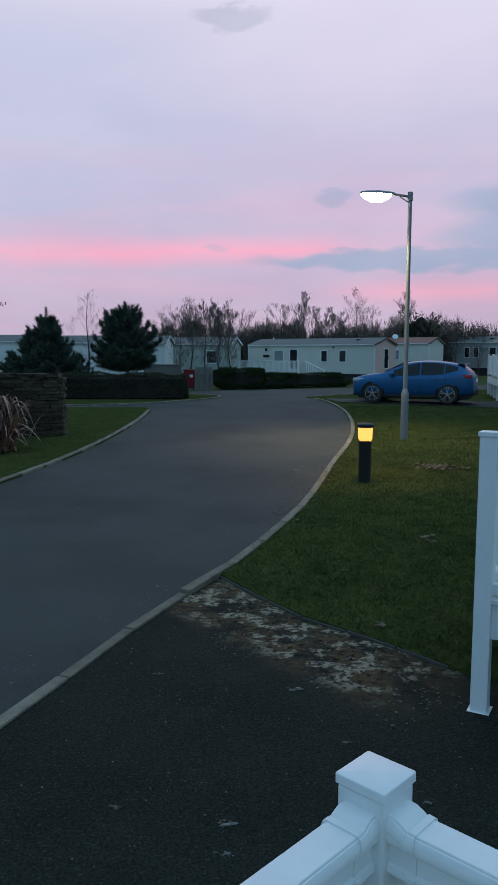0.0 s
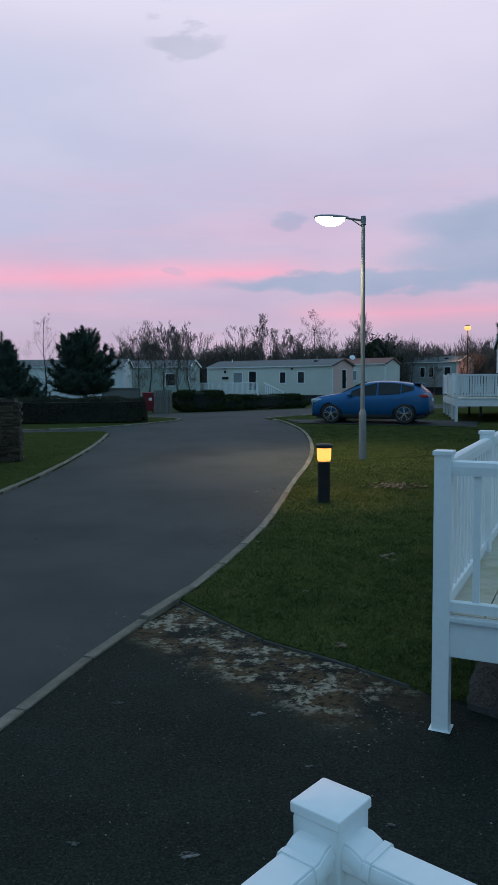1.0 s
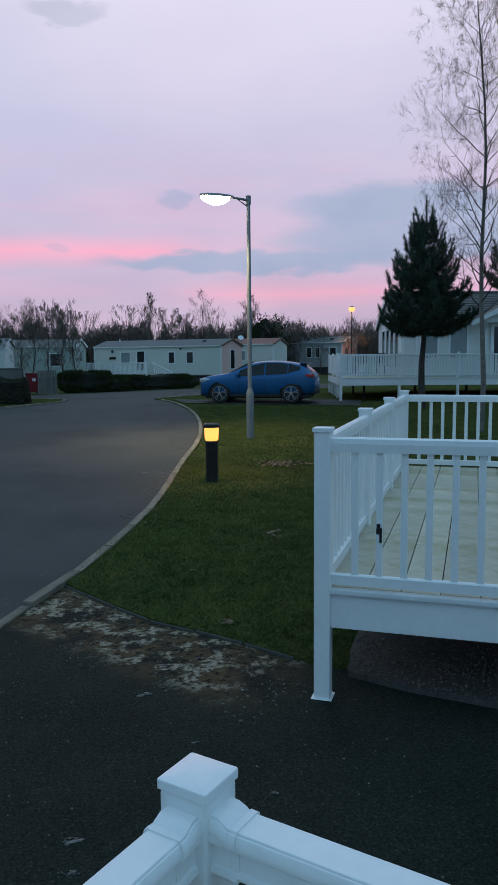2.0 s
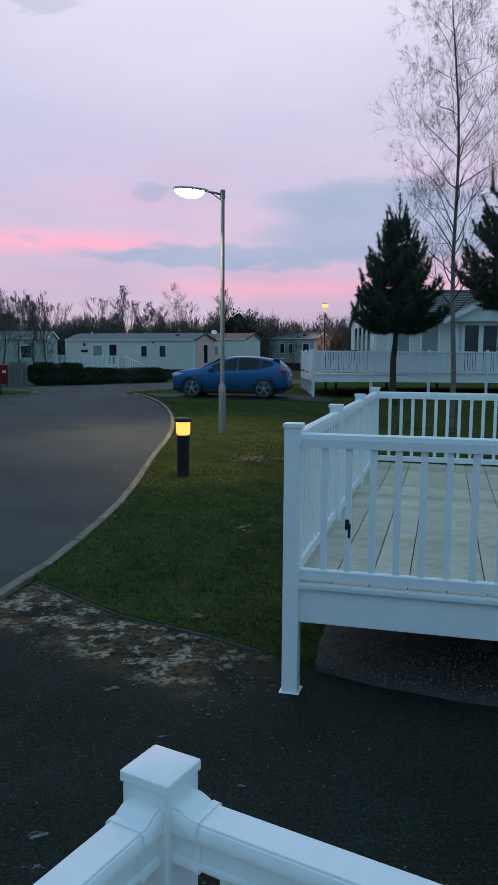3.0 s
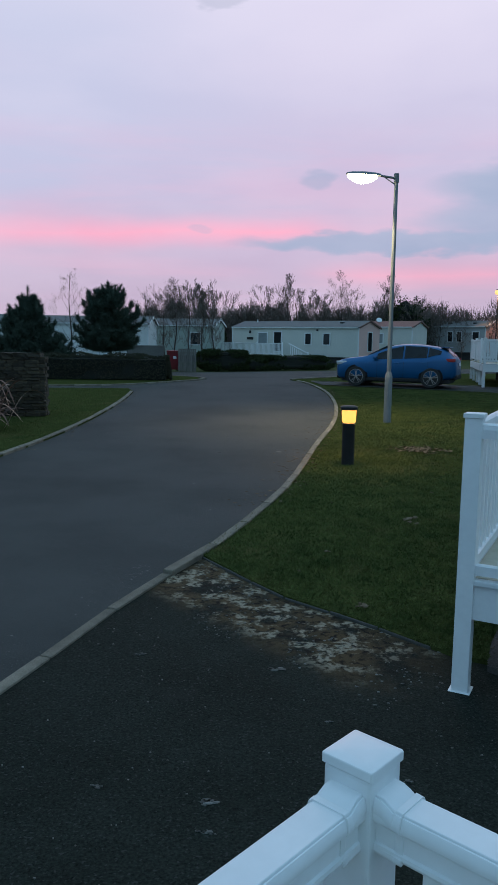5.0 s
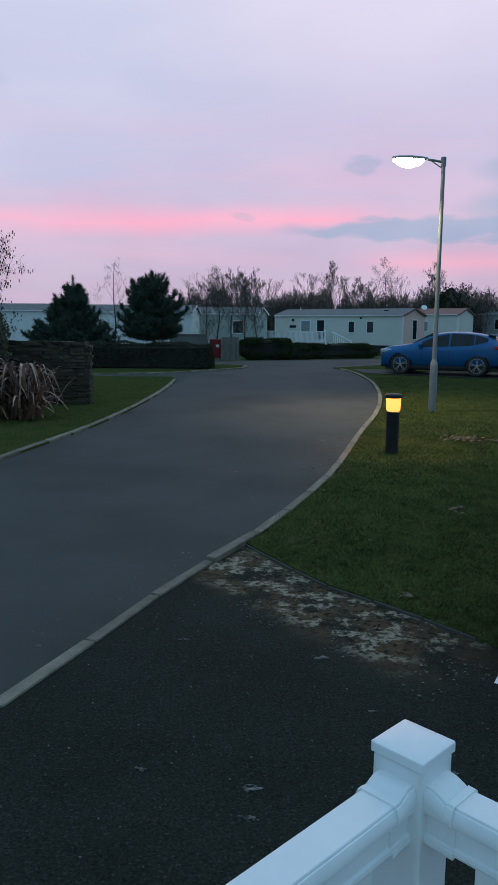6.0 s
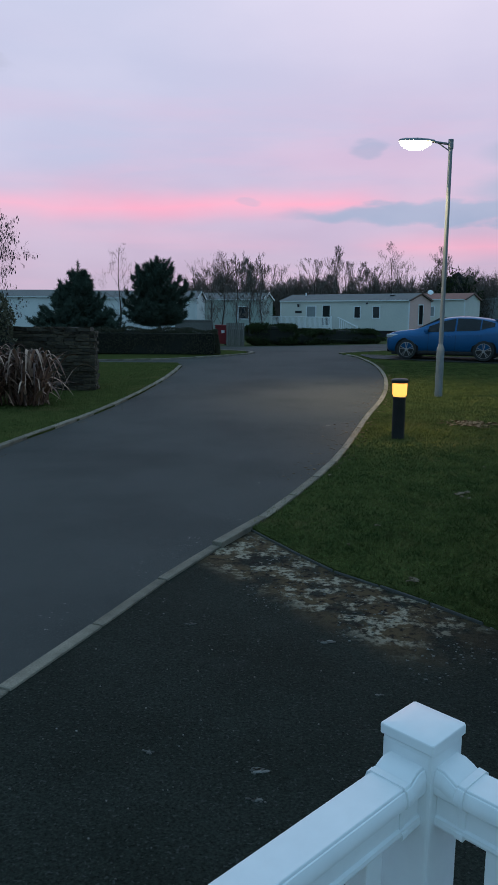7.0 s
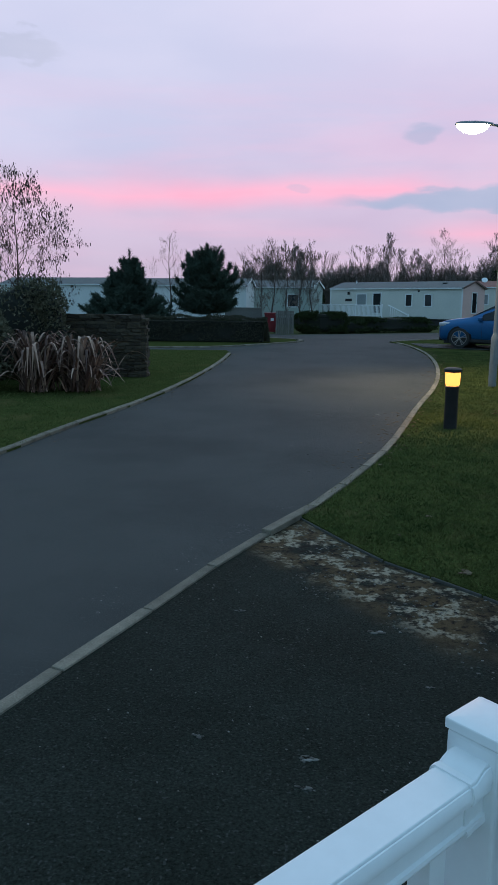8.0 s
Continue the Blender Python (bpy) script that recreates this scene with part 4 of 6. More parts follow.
# stations: x, sill, belt, top, half width at belt, half width at top
ST = [(2.18, 0.40, 0.66, 0.76, 0.56, 0.48), (2.12, 0.25, 0.75, 0.90, 0.80, 0.66), (1.88, 0.22, 0.83, 0.985, 0.89, 0.70), (1.45, 0.22, 0.90, 1.04, 0.91, 0.72),
      (1.02, 0.22, 0.93, 1.08, 0.915, 0.72), (0.60, 0.22, 0.95, 1.31, 0.915, 0.64), (0.18, 0.22, 0.96, 1.48, 0.915, 0.59), (-0.35, 0.22, 0.98, 1.535, 0.915, 0.58),
      (-0.95, 0.22, 1.01, 1.515, 0.915, 0.56), (-1.5, 0.23, 1.05, 1.44, 0.915, 0.53), (-1.82, 0.26, 1.07, 1.34, 0.90, 0.52), (-2.02, 0.30, 1.05, 1.12, 0.87, 0.62), (-2.13, 0.34, 0.94, 1.00, 0.80, 0.62), (-2.18, 0.40, 0.74, 0.82, 0.68, 0.52)]


def car_section(s):
    """Right half of a section: (y, z) from the sill to the roof's middle."""
    x, zb, zl, zt, wl_, wt = s
    return [(0.0, zb), (wl_ * 0.86, zb), (wl_ * 0.97, zb + 0.10), (wl_ * 1.0, zb + (zl - zb) * 0.45), (wl_ * 1.0, zl - 0.06), (wl_ * 0.965, zl),
            (wt + (wl_ * 0.965 - wt) * 0.30, zl + (zt - zl) * 0.72), (wt, zt - (zt - zl) * 0.08), (wt * 0.8, zt - 0.012), (0.0, zt + 0.01)]


bm = bmesh.new()
rings = []
for s in ST:
    half = car_section(s)
    ring = [bm.verts.new((s[0], y, z)) for y, z in half] + [bm.verts.new((s[0], -y, z)) for y, z in half[-2:0:-1]]
    rings.append(ring)
for a, b in zip(rings, rings[1:]):
    n_ = len(a)
    for i in range(n_):
        bm.faces.new((a[i], a[(i + 1) % n_], b[(i + 1) % n_], b[i]))
bm.faces.new(rings[0])
bm.faces.new(rings[-1][::-1])
body = part("body", bm, PAINT, car, smooth=True)
sub = body.modifiers.new("round", "SUBSURF")
sub.levels = sub.render_levels = 2


def station_at(x):
    for a, b in zip(ST, ST[1:]):
        if b[0] <= x <= a[0]:
            f = (a[0] - x) / (a[0] - b[0])
            return tuple(p + (q - p) * f for p, q in zip(a, b))
    return ST[-1]


def side_glass(name, x0, x1, lo0, lo1, hi0, hi1, side):
    """A side window between two stations; lo and hi are parts of the way from belt to roof."""
    bm = bmesh.new()
    cols = 8
    grid_ = []
    for i in range(cols + 1):
        f = i / cols
        x = x0 + (x1 - x0) * f
        s = station_at(x)
        lo, hi = lo0 + (lo1 - lo0) * f, hi0 + (hi1 - hi0) * f
        row = []
        for k in range(4):
            u = lo + (hi - lo) * k / 3
            z = s[2] + (s[3] - s[2]) * u
            y = s[4] * 0.965 + (s[5] - s[4] * 0.965) * (u * 0.97 if u < 0.72 else 0.70 + (u - 0.72) * 1.05)
            row.append(bm.verts.new((x, side * (y + 0.012), z)))
        grid_.append(row)
    for a, b in zip(grid_, grid_[1:]):
        for k in range(3):
            bm.faces.new((a[k], b[k], b[k + 1], a[k + 1]))
    bmesh.ops.solidify(bm, geom=bm.faces[:], thickness=-0.01)
    return part(name, bm, CAR_GLASS, car, smooth=True)


for side in (1, -1):
    side_glass("side_window", 0.62, -0.30, 0.06, 0.06, 0.62, 0.86, side)
    side_glass("side_window", -0.36, -1.15, 0.06, 0.07, 0.86, 0.84, side)
    side_glass("side_window", -1.19, -1.62, 0.10, 0.38, 0.84, 0.70, side)
bm = bmesh.new()
for (x, z, w) in ((1.0, 1.085, 0.69), (0.25, 1.472, 0.56)):
    for y in (-w, w):
        bm.verts.new((x + 0.015, y, z + 0.02))
bm.verts.ensure_lookup_table()
bm.faces.new([bm.verts[i] for i in (0, 1, 3, 2)])
bmesh.ops.solidify(bm, geom=bm.faces[:], thickness=0.012)
part("windscreen", bm, CAR_GLASS, car)
bm = bmesh.new()
for (x, z, w) in ((-1.70, 1.385, 0.50), (-2.03, 1.10, 0.60)):
    for y in (-w, w):
        bm.verts.new((x - 0.02, y, z + 0.01))
bm.verts.ensure_lookup_table()
bm.faces.new([bm.verts[i] for i in (0, 1, 3, 2)])
bmesh.ops.solidify(bm, geom=bm.faces[:], thickness=0.012)
part("rear_window", bm, CAR_GLASS, car)
part("spoiler", box(0.30, 1.06, 0.03, (-1.72, 0, 1.41), 0.01), PAINT, car)
part("sill_trim", box(2.1, 1.80, 0.12, (0.02, 0, 0.20), 0.03), BLACK, car)
part("underbody", box(3.9, 1.5, 0.14, (0, 0, 0.16), 0.02), BLACK, car)
part("front_bumper_trim", box(0.25, 1.35, 0.18, (2.02, 0, 0.24), 0.05), BLACK, car)
part("rear_bumper_trim", box(0.25, 1.45, 0.18, (-2.06, 0, 0.30), 0.05), BLACK, car)
part("number_plate", box(0.012, 0.5, 0.11, (-2.19, 0, 0.78), 0.002), PVC, car, "plain number plate")
for side in (1, -1):
    part("tail_lamp", box(0.34, 0.10, 0.12, (-1.96, side * 0.835, 0.92), 0.03), TAIL, car)
    part("headlamp", box(0.44, 0.10, 0.13, (1.91, side * 0.795, 0.76), 0.04), HEADL, car)
    part("mirror", box(0.14, 0.20, 0.13, (0.66, side * 0.99, 0.96), 0.04), PAINT, car)
    part("door_handle", box(0.2, 0.03, 0.03, (-0.1, side * 0.915, 0.84), 0.01), PAINT, car)
    part("door_handle", box(0.2, 0.03, 0.03, (-1.05, side * 0.915, 0.87), 0.01), PAINT, car)
    for x in (0.60, -0.34, -1.2):
        part("door_gap", box(0.008, 0.006, 0.58, (x, side * 0.912, 0.32)), BLACK, car)
    for wx in (1.36, -1.31):
        arch = bmesh.new()
        seg = 20
        pts_o, pts_i = [], []
        for i in range(seg + 1):
            a = math.radians(-18 + 216 * i / seg)
            pts_o.append(arch.verts.new((wx + 0.425 * math.cos(a), side * 0.905, 0.345 + 0.425 * math.sin(a))))
            pts_i.append(arch.verts.new((wx + 0.30 * math.cos(a), side * 0.912, 0.345 + 0.30 * math.sin(a))))
        for i in range(seg):
            arch.faces.new((pts_o[i], pts_o[i + 1], pts_i[i + 1], pts_i[i]))
        bmesh.ops.solidify(arch, geom=arch.faces[:], thickness=0.02)
        part("wheel_arch", arch, BLACK, car, "black wheel arch trim")
        wheel = bmesh.new()
        lathe([(0.22, -0.11), (0.335, -0.11), (0.35, -0.085), (0.352, 0.0), (0.35, 0.085), (0.335, 0.108), (0.262, 0.11), (0.255, 0.06), (0.05, 0.05)], 28, wheel)
        w_ob = part("wheel", wheel, TYRE, car, "tyre on a spoked alloy rim", True, m=pose(wx, side * 0.83, 0.35, 90 if side < 0 else -90, 0, 0))
        rim = bmesh.new()
        lathe([(0.248, 0.10), (0.260, 0.104), (0.260, 0.114), (0.248, 0.116)], 28, rim, True)
        lathe([(0.045, 0.06), (0.05, 0.105), (0.03, 0.115)], 12, rim)
        for i in range(10):
            a = 36 * i + (9 if i % 2 else -9)
            box(0.20, 0.017, 0.02, (0.145, 0, 0.092), 0.0, rim)
            vs = rim.verts[-8:]
            bmesh.ops.rotate(rim, cent=(0, 0, 0), matrix=Matrix.Rotation(radians(a), 3, "Z"), verts=vs)
        part("rim", rim, ALLOY, w_ob, "spoked alloy rim")

# ---- plants ----


def island_material(name, c1, c2, c3=None, rough=0.75, spec=0.08, scale=2.0):
    """Leaves whose colour changes from leaf to leaf and softly over the plant."""
    m = bpy.data.materials.new(name)
    m.use_nodes = True
    n, l = m.node_tree.nodes, m.node_tree.links
    b = n["Principled BSDF"]
    g = n.new("ShaderNodeNewGeometry")
    r = n.new("ShaderNodeValToRGB")
    stops = [c1, c2] + ([c3] if c3 else [])
    while len(r.color_ramp.elements) < len(stops):
        r.color_ramp.elements.new(0.5)
    for i, (e, c) in enumerate(zip(r.color_ramp.elements, stops)):
        e.position, e.color = i / (len(stops) - 1), (*c, 1)
    tc = n.new("ShaderNodeTexCoord")
    t = n.new("ShaderNodeTexNoise")
    t.inputs["Scale"].default_value = scale
    l.new(tc.outputs["Object"], t.inputs["Vector"])
    a = n.new("ShaderNodeMath")
    a.operation = "MULTIPLY_ADD"
    a.inputs[1].default_value, a.inputs[2].default_value = 0.7, -0.1
    l.new(g.outputs["Random Per Island"], a.inputs[0])
    s = n.new("ShaderNodeMath")
    s.operation = "MULTIPLY_ADD"
    s.inputs[1].default_value = 0.4
    l.new(t.outputs["Fac"], s.inputs[0])
    l.new(a.outputs[0], s.inputs[2])
    l.new(s.outputs[0], r.inputs[0])
    l.new(r.outputs[0], b.inputs["Base Color"])
    b.inputs["Roughness"].default_value = rough
    b.inputs["Specular IOR Level"].default_value = spec
    return m


NEEDLES = island_material("pine_needles", (0.040, 0.060, 0.048), (0.064, 0.092, 0.070), (0.10, 0.13, 0.092))
BARK = material("pine_bark", (0.055, 0.042, 0.034), (0.035, 0.028, 0.024), 6, 0.9, 0.05, fine=30, fine_amount=0.4, bump=0.8, bump_scale=25, stretch=(1, 1, 0.3))
BIRCH = material("birch_bark", (0.17, 0.155, 0.135), (0.10, 0.09, 0.08), 3, 0.8, 0.1, fine=14, fine_amount=0.35, bump=0.3, stain=(0.03, 0.025, 0.022), stain_scale=3.5, stain_lo=0.56, stretch=(1, 1, 2.5))
TWIG = material("bare_twigs", (0.055, 0.038, 0.034), (0.075, 0.055, 0.045), 2, 0.9, 0.05, fine_amount=0.2, bump=0)
FAR_TWIG = island_material("far_bare_twigs", (0.11, 0.090, 0.084), (0.165, 0.135, 0.118), (0.22, 0.18, 0.135), 0.95, 0.05, 0.3)
HEDGE = island_material("hedge_leaves", (0.045, 0.048, 0.032), (0.066, 0.066, 0.044), (0.095, 0.085, 0.060))
BUSH = island_material("bush_leaves", (0.022, 0.034, 0.013), (0.038, 0.052, 0.020), (0.060, 0.070, 0.028))
SHRUB = island_material("olive_shrub_leaves", (0.060, 0.064, 0.040), (0.12, 0.115, 0.075), (0.24, 0.215, 0.15))
# Near-black fill: stands for the shade deep inside foliage and between wall stones.
CORE = material("shade_dark_core", (0.010, 0.012, 0.008), (0.016, 0.016, 0.011), 4, 0.95, 0.03)
STRAP = island_material("dry_strap_leaves", (0.035, 0.015, 0.012), (0.17, 0.092, 0.066), (0.70, 0.45, 0.33), 0.6, 0.3, 4.0)
STONE = material("dry_stone", (0.034, 0.028, 0.019), (0.056, 0.045, 0.028), 3.0, 0.9, 0.05, fine=25, fine_amount=0.35, bump=0.8, bump_scale=30, stain=(0.13, 0.105, 0.045), stain_scale=2.5, stain_lo=0.56, vary=0.45)


def mesh_of(name, verts, faces, mat, parent, label="", m=None, smooth=False):
    me = bpy.data.meshes.new(name)
    me.from_pydata([tuple(v) for v in verts], [], faces)
    me.materials.append(mat)
    if smooth:
        me.polygons.foreach_set("use_smooth", [True] * len(me.polygons))
    me.update()
    return piece(name, me, None, parent, label, m)


def blades(rng, centres, axes, length, width, spread, per):
    """Thin pointed blades round each centre, bristling about its axis: vertices and faces."""
    c = np.repeat(np.asarray(centres, float), per, 0)
    a = np.repeat(np.asarray(axes, float), per, 0)
    k = len(c)
    d = a + spread * rng.normal(size=(k, 3))
    d /= np.linalg.norm(d, axis=1, keepdims=True)
    s = np.cross(d, rng.normal(size=(k, 3)))
    s /= np.linalg.norm(s, axis=1, keepdims=True) + 1e-9
    ln = length * rng.uniform(0.6, 1.2, (k, 1))
    w = width * rng.uniform(0.7, 1.3, (k, 1))
    start = c + d * ln * -0.05
    v = np.stack([start - s * w / 2, start + s * w / 2, start + d * ln], 1).reshape(-1, 3)
    f = np.arange(3 * k).reshape(-1, 3)
    return v, f


def bars_mesh(segments, sides=4):
    """Tapered bars: rows of (p0, p1, r0, r1) into vertices and faces."""
    seg = np.array([(*p, *q, a, b) for p, q, a, b in segments], float)
    p, q, r0, r1 = seg[:, :3], seg[:, 3:6], seg[:, 6:7], seg[:, 7:8]
    d = q - p
    d /= np.linalg.norm(d, axis=1, keepdims=True) + 1e-9
    ref = np.where(np.abs(d[:, 2:3]) > 0.9, [[1.0, 0, 0]], [[0, 0, 1.0]])
    s = np.cross(d, ref)
    s /= np.linalg.norm(s, axis=1, keepdims=True)
    t = np.cross(d, s)
    rings_ = []
    for base_, r in ((p, r0), (q, r1)):
        for i in range(sides):
            a = 2 * math.pi * i / sides
            rings_.append(base_ + r * (math.cos(a) * s + math.sin(a) * t))
    v = np.stack(rings_, 1).reshape(-1, 3)
    k = len(seg)
    off = (np.arange(k) * 2 * sides)[:, None]
    faces = []
    for i in range(sides if sides > 2 else 1):
        j = (i + 1) % sides
        faces.append(np.concatenate([off + i, off + j, off + sides + j, off + sides + i], 1))
    return v, np.concatenate(faces)


def unit(v):
    return v / (np.linalg.norm(v) + 1e-9)


def pine(at, height, crown_low, width, seed, label, whorls=10, per_whorl=6, shape=None, lean=0.0, density=1.0, candle=0.45, needle=1.0):
    """A pine: tapered trunk, whorls of limbs that turn up at the ends, and bottle-brush shoots of needles."""
    rng = np.random.default_rng(seed)
    tree = thing("pine_tree", at, 0, label, "tree")
    trunk = []
    pts = [np.array([lean * (i / 8) ** 1.5 + 0.04 * math.sin(i * 1.3 + seed), 0.04 * math.cos(i * 1.7 + seed), height * 0.95 * i / 8]) for i in range(9)]
    r_base = 0.016 * height + 0.03
    for i in range(8):
        trunk.append((pts[i] - [0, 0, 0.15 if i == 0 else 0], pts[i + 1], r_base * (1 - i / 8.6), r_base * (1 - (i + 1) / 8.6)))
    v, f = bars_mesh(trunk, 8)
    mesh_of("trunk", v, f.tolist(), BARK, tree, smooth=True)
    limbs, centres, axes = [], [], []

    def trunk_at(z):
        u = min(7.999, z / (height * 0.95) * 8)
        i = int(u)
        return pts[i] + (pts[i + 1] - pts[i]) * (u - i)

    shape = shape or (lambda u: (0.86 + 1.2 * u if u < 0.12 else 1.0 - 0.98 * (u - 0.12) / 0.88) + 0.03)

    def brush(p, d, ln):
        """A shoot with needles all along it."""
        limbs.append((p, p + d * ln, 0.009, 0.004))
        for s_ in np.arange(0.04, ln + 0.02, 0.045):
            centres.append(p + d * s_)
            axes.append(d)

    for wi in range(whorls):
        for b in range(max(4, round(per_whorl * (1 - 0.35 * wi / whorls)))):
            uu = min(0.97, max(0.0, (wi + rng.uniform(-0.3, 0.3)) / whorls))
            z = crown_low + (height * 0.93 - crown_low) * uu
            a = 2 * math.pi * (b / per_whorl + rng.uniform(-0.09, 0.09)) + wi * 1.1
            ln = max(0.12, width / 2 * shape(uu) * rng.uniform(0.70, 1.08))
            out = np.array([math.cos(a), math.sin(a), 0])
            side = np.array([-math.sin(a), math.cos(a), 0])
            p0 = trunk_at(z)
            climb = 0.02 + 0.50 * uu
            prev = p0
            n_seg = max(2, int(ln / 0.17))
            for k in range(1, n_seg + 1):
                g = k / n_seg
                q = p0 + out * ln * g + np.array([0, 0, ln * (climb * g + 0.20 * g * g - 0.10 * math.sin(3.1 * g))]) + rng.normal(scale=0.018, size=3)
                limbs.append((prev, q, 0.020 * (1.1 - g) + 0.005, 0.020 * (1.1 - g) + 0.002))
                ax = unit(q - prev)
                if g > 0.22:
                    for sg in (-1, 1):
                        if rng.uniform() < 0.85 * density:
                            sl = min(0.5, 0.16 + 0.42 * ln * (1.05 - g)) * rng.uniform(0.7, 1.15)
                            brush(q, unit(ax * 0.75 + sg * side * rng.uniform(0.5, 0.95) + [0, 0, rng.uniform(0.05, 0.55)]), sl)
                    if rng.uniform() < 0.7 * density:
                        brush(q, unit(ax * 0.5 + rng.normal(scale=0.25, size=3) + [0, 0, 0.8]), rng.uniform(0.14, 0.28))
                    brush(prev, ax, float(np.linalg.norm(q - prev)))
                prev = q
            up = unit(out * (0.45 - 0.3 * uu) + np.array([0, 0, 1.0]) + rng.normal(scale=0.10, size=3))
            brush(prev, up, candle * rng.uniform(0.5, 1.1) * (0.45 + 0.75 * uu) * (1.0 if uu < 0.8 else 0.75))
    brush(pts[8] - [0, 0, 0.35], np.array([0, 0, 1.0]), 0.35 + height * 0.05 + candle * 0.6)
    v, f = bars_mesh(limbs, 4)
    mesh_of("branchwork", v, f.tolist(), BARK, tree)
    v, f = blades(rng, centres, axes, 0.165 * needle, 0.0145 * needle, 0.62, 15)
    mesh_of("crown", v, f.tolist(), NEEDLES, tree, "dense dark green needles")
    return tree


def branching(rng, start, heading, length, radius, depth, out, droop=0.0, spread=0.6, kids=(3, 5), wiggle=0.12, taper=0.45, tips=None, segs=5):
    """Limbs that fork and thin out; adds bars to out."""
    n_seg = segs if depth > 0 else 2
    p, d = np.array(start, float), unit(np.array(heading, float))
    r = radius
    nodes = []
    for i in range(n_seg):
        d = unit(d + rng.normal(scale=wiggle, size=3) + [0, 0, -droop * (i / n_seg)])
        q = p + d * length / n_seg
        r2 = radius * (1 - (1 - taper) * (i + 1) / n_seg)
        out.append((p, q, r, r2))
        nodes.append((q, d, r2))
        p, r = q, r2
    if tips is not None and depth == 0:
        tips.append((p, d))
    if depth <= 0:
        return
    for _ in range(rng.integers(kids[0], kids[1] + 1)):
        q, d2, r2 = nodes[rng.integers(1, len(nodes))]
        side = rng.normal(size=3)
        side = unit(side - d2 * (side @ d2))
        branching(rng, q, d2 * (1 - spread * 0.5) + side * spread, length * rng.uniform(0.42, 0.68), r2 * 0.55, depth - 1, out, droop, spread, kids, wiggle, taper, tips, segs)
    branching(rng, p, d, length * 0.55, r * 0.9, depth - 1, out, droop, spread, kids, wiggle, taper, tips, segs)


def bare_tree(at, height, seed, label, twig=None, bark=None, thick=0.02, low=0.25, limbs=16, reach=0.3, depth=3, droop=0.02, up=0.9, name="bare_tree", lean=(0, 0), turn=0, min_r=0.004, kids=(3, 5), segs=5, sway=0.012, spread=0.7, early=0.0):
    """A leafless tree with one leader and rising side limbs that fork into fine twigs."""
    rng = np.random.default_rng(seed)
    tree = thing(name, at, turn, label, "tree")
    n_ = 10
    pts = [np.array([lean[0] * (i / n_) + early * (1 - math.exp(-i / 1.5)) + sway * height * math.sin(i * 0.9 + seed), lean[1] * (i / n_) + sway * height * math.cos(i * 1.1 + seed), height * i / n_]) for i in range(n_ + 1)]
    base_r = thick * height * 0.5
    v, f = bars_mesh([(pts[i] - [0, 0, 0.1 if i == 0 else 0], pts[i + 1], base_r * (1 - i / (n_ + 0.4)) + 0.004, base_r * (1 - (i + 1) / (n_ + 0.4)) + 0.004) for i in range(n_)], 8)
    mesh_of("trunk", v, f.tolist(), bark or TWIG, tree, smooth=True)
    out, tips = [], []
    for i in range(limbs):
        u = low + (0.97 - low) * (i + rng.uniform(0, 0.8)) / limbs
        k = min(n_ - 1, int(u * n_))
        p = pts[k] + (pts[k + 1] - pts[k]) * (u * n_ - k)
        a = i * 2.4 + rng.uniform(-0.4, 0.4)
        ln = height * reach * (1.05 - 0.80 * u) * min(1.0, 0.35 + 1.6 * (u - low) + 0.12) * rng.uniform(0.75, 1.2)
        branching(rng, p, (math.cos(a), math.sin(a), up * rng.uniform(0.7, 1.3)), ln, base_r * (1 - u) * 0.32 + 0.006, depth, out, droop, spread, kids, 0.14, 0.4, tips, segs)
    out = [(p, q, max(a, min_r), max(b, min_r * 0.7)) for p, q, a, b in out]
    v, f = bars_mesh([o for o in out if o[2] >= 1.6 * min_r] or out[:1], 3)
    v2, f2 = bars_mesh([o for o in out if o[2] < 1.6 * min_r] or out[:1], 2)
    f = [tuple(q) for q in f.tolist()] + [tuple(q) for q in (f2 + len(v)).tolist()]
    v = np.concatenate([v, v2])
    mesh_of("crown", v, f, twig or TWIG, tree, "fine leafless branches and twigs")
    return tree, tips


def leafy_box(name, at, turn, L, W, H, seed, mat, label, category, n=6000, leaf=0.06, lumpy=0.12, round_=0.0):
    """A clipped hedge or a bush: leaves all over a lumpy core coloured dark as inner shade."""
    rng = np.random.default_rng(seed)
    h = thing(name, at, turn, label, category)
    bm = bmesh.new()
    bmesh.ops.create_icosphere(bm, subdivisions=4, radius=1.0)
    e = 0.28 + 0.5 * round_

    def skin(d):
        p = np.sign(d) * np.abs(d) ** e
        return p / np.maximum(1e-6, np.linalg.norm(p, axis=-1, keepdims=True)) * (np.linalg.norm(p, axis=-1, keepdims=True) if round_ < 0.5 else 1.0)

    def place(d, shrink):
        p = skin(d)
        if round_ < 0.5:
            p = p / np.abs(p).max() if p.ndim == 1 else p
        q = p * np.array([L / 2, W / 2, H / 2]) * shrink
        bump_ = np.array([noise.noise(Vector((x * 1.7 + seed, y * 1.7, z * 1.7))) for x, y, z in q])
        q = q * (1 + lumpy * bump_[:, None])
        q[:, 2] += H / 2
        return q

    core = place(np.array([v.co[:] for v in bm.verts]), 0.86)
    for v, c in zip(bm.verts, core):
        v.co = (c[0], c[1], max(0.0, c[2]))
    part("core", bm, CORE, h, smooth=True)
    d = rng.normal(size=(n, 3))
    d /= np.linalg.norm(d, axis=1, keepdims=True)
    c = place(d, rng.uniform(0.84, 1.05, (n, 1)))
    c[:, 2] = np.maximum(c[:, 2], 0.02)
    v, f = blades(rng, c, d + [0, 0, 0.3], leaf * 1.6, leaf, 0.9, 2)
    mesh_of("foliage", v, f.tolist(), mat, h)
    return h


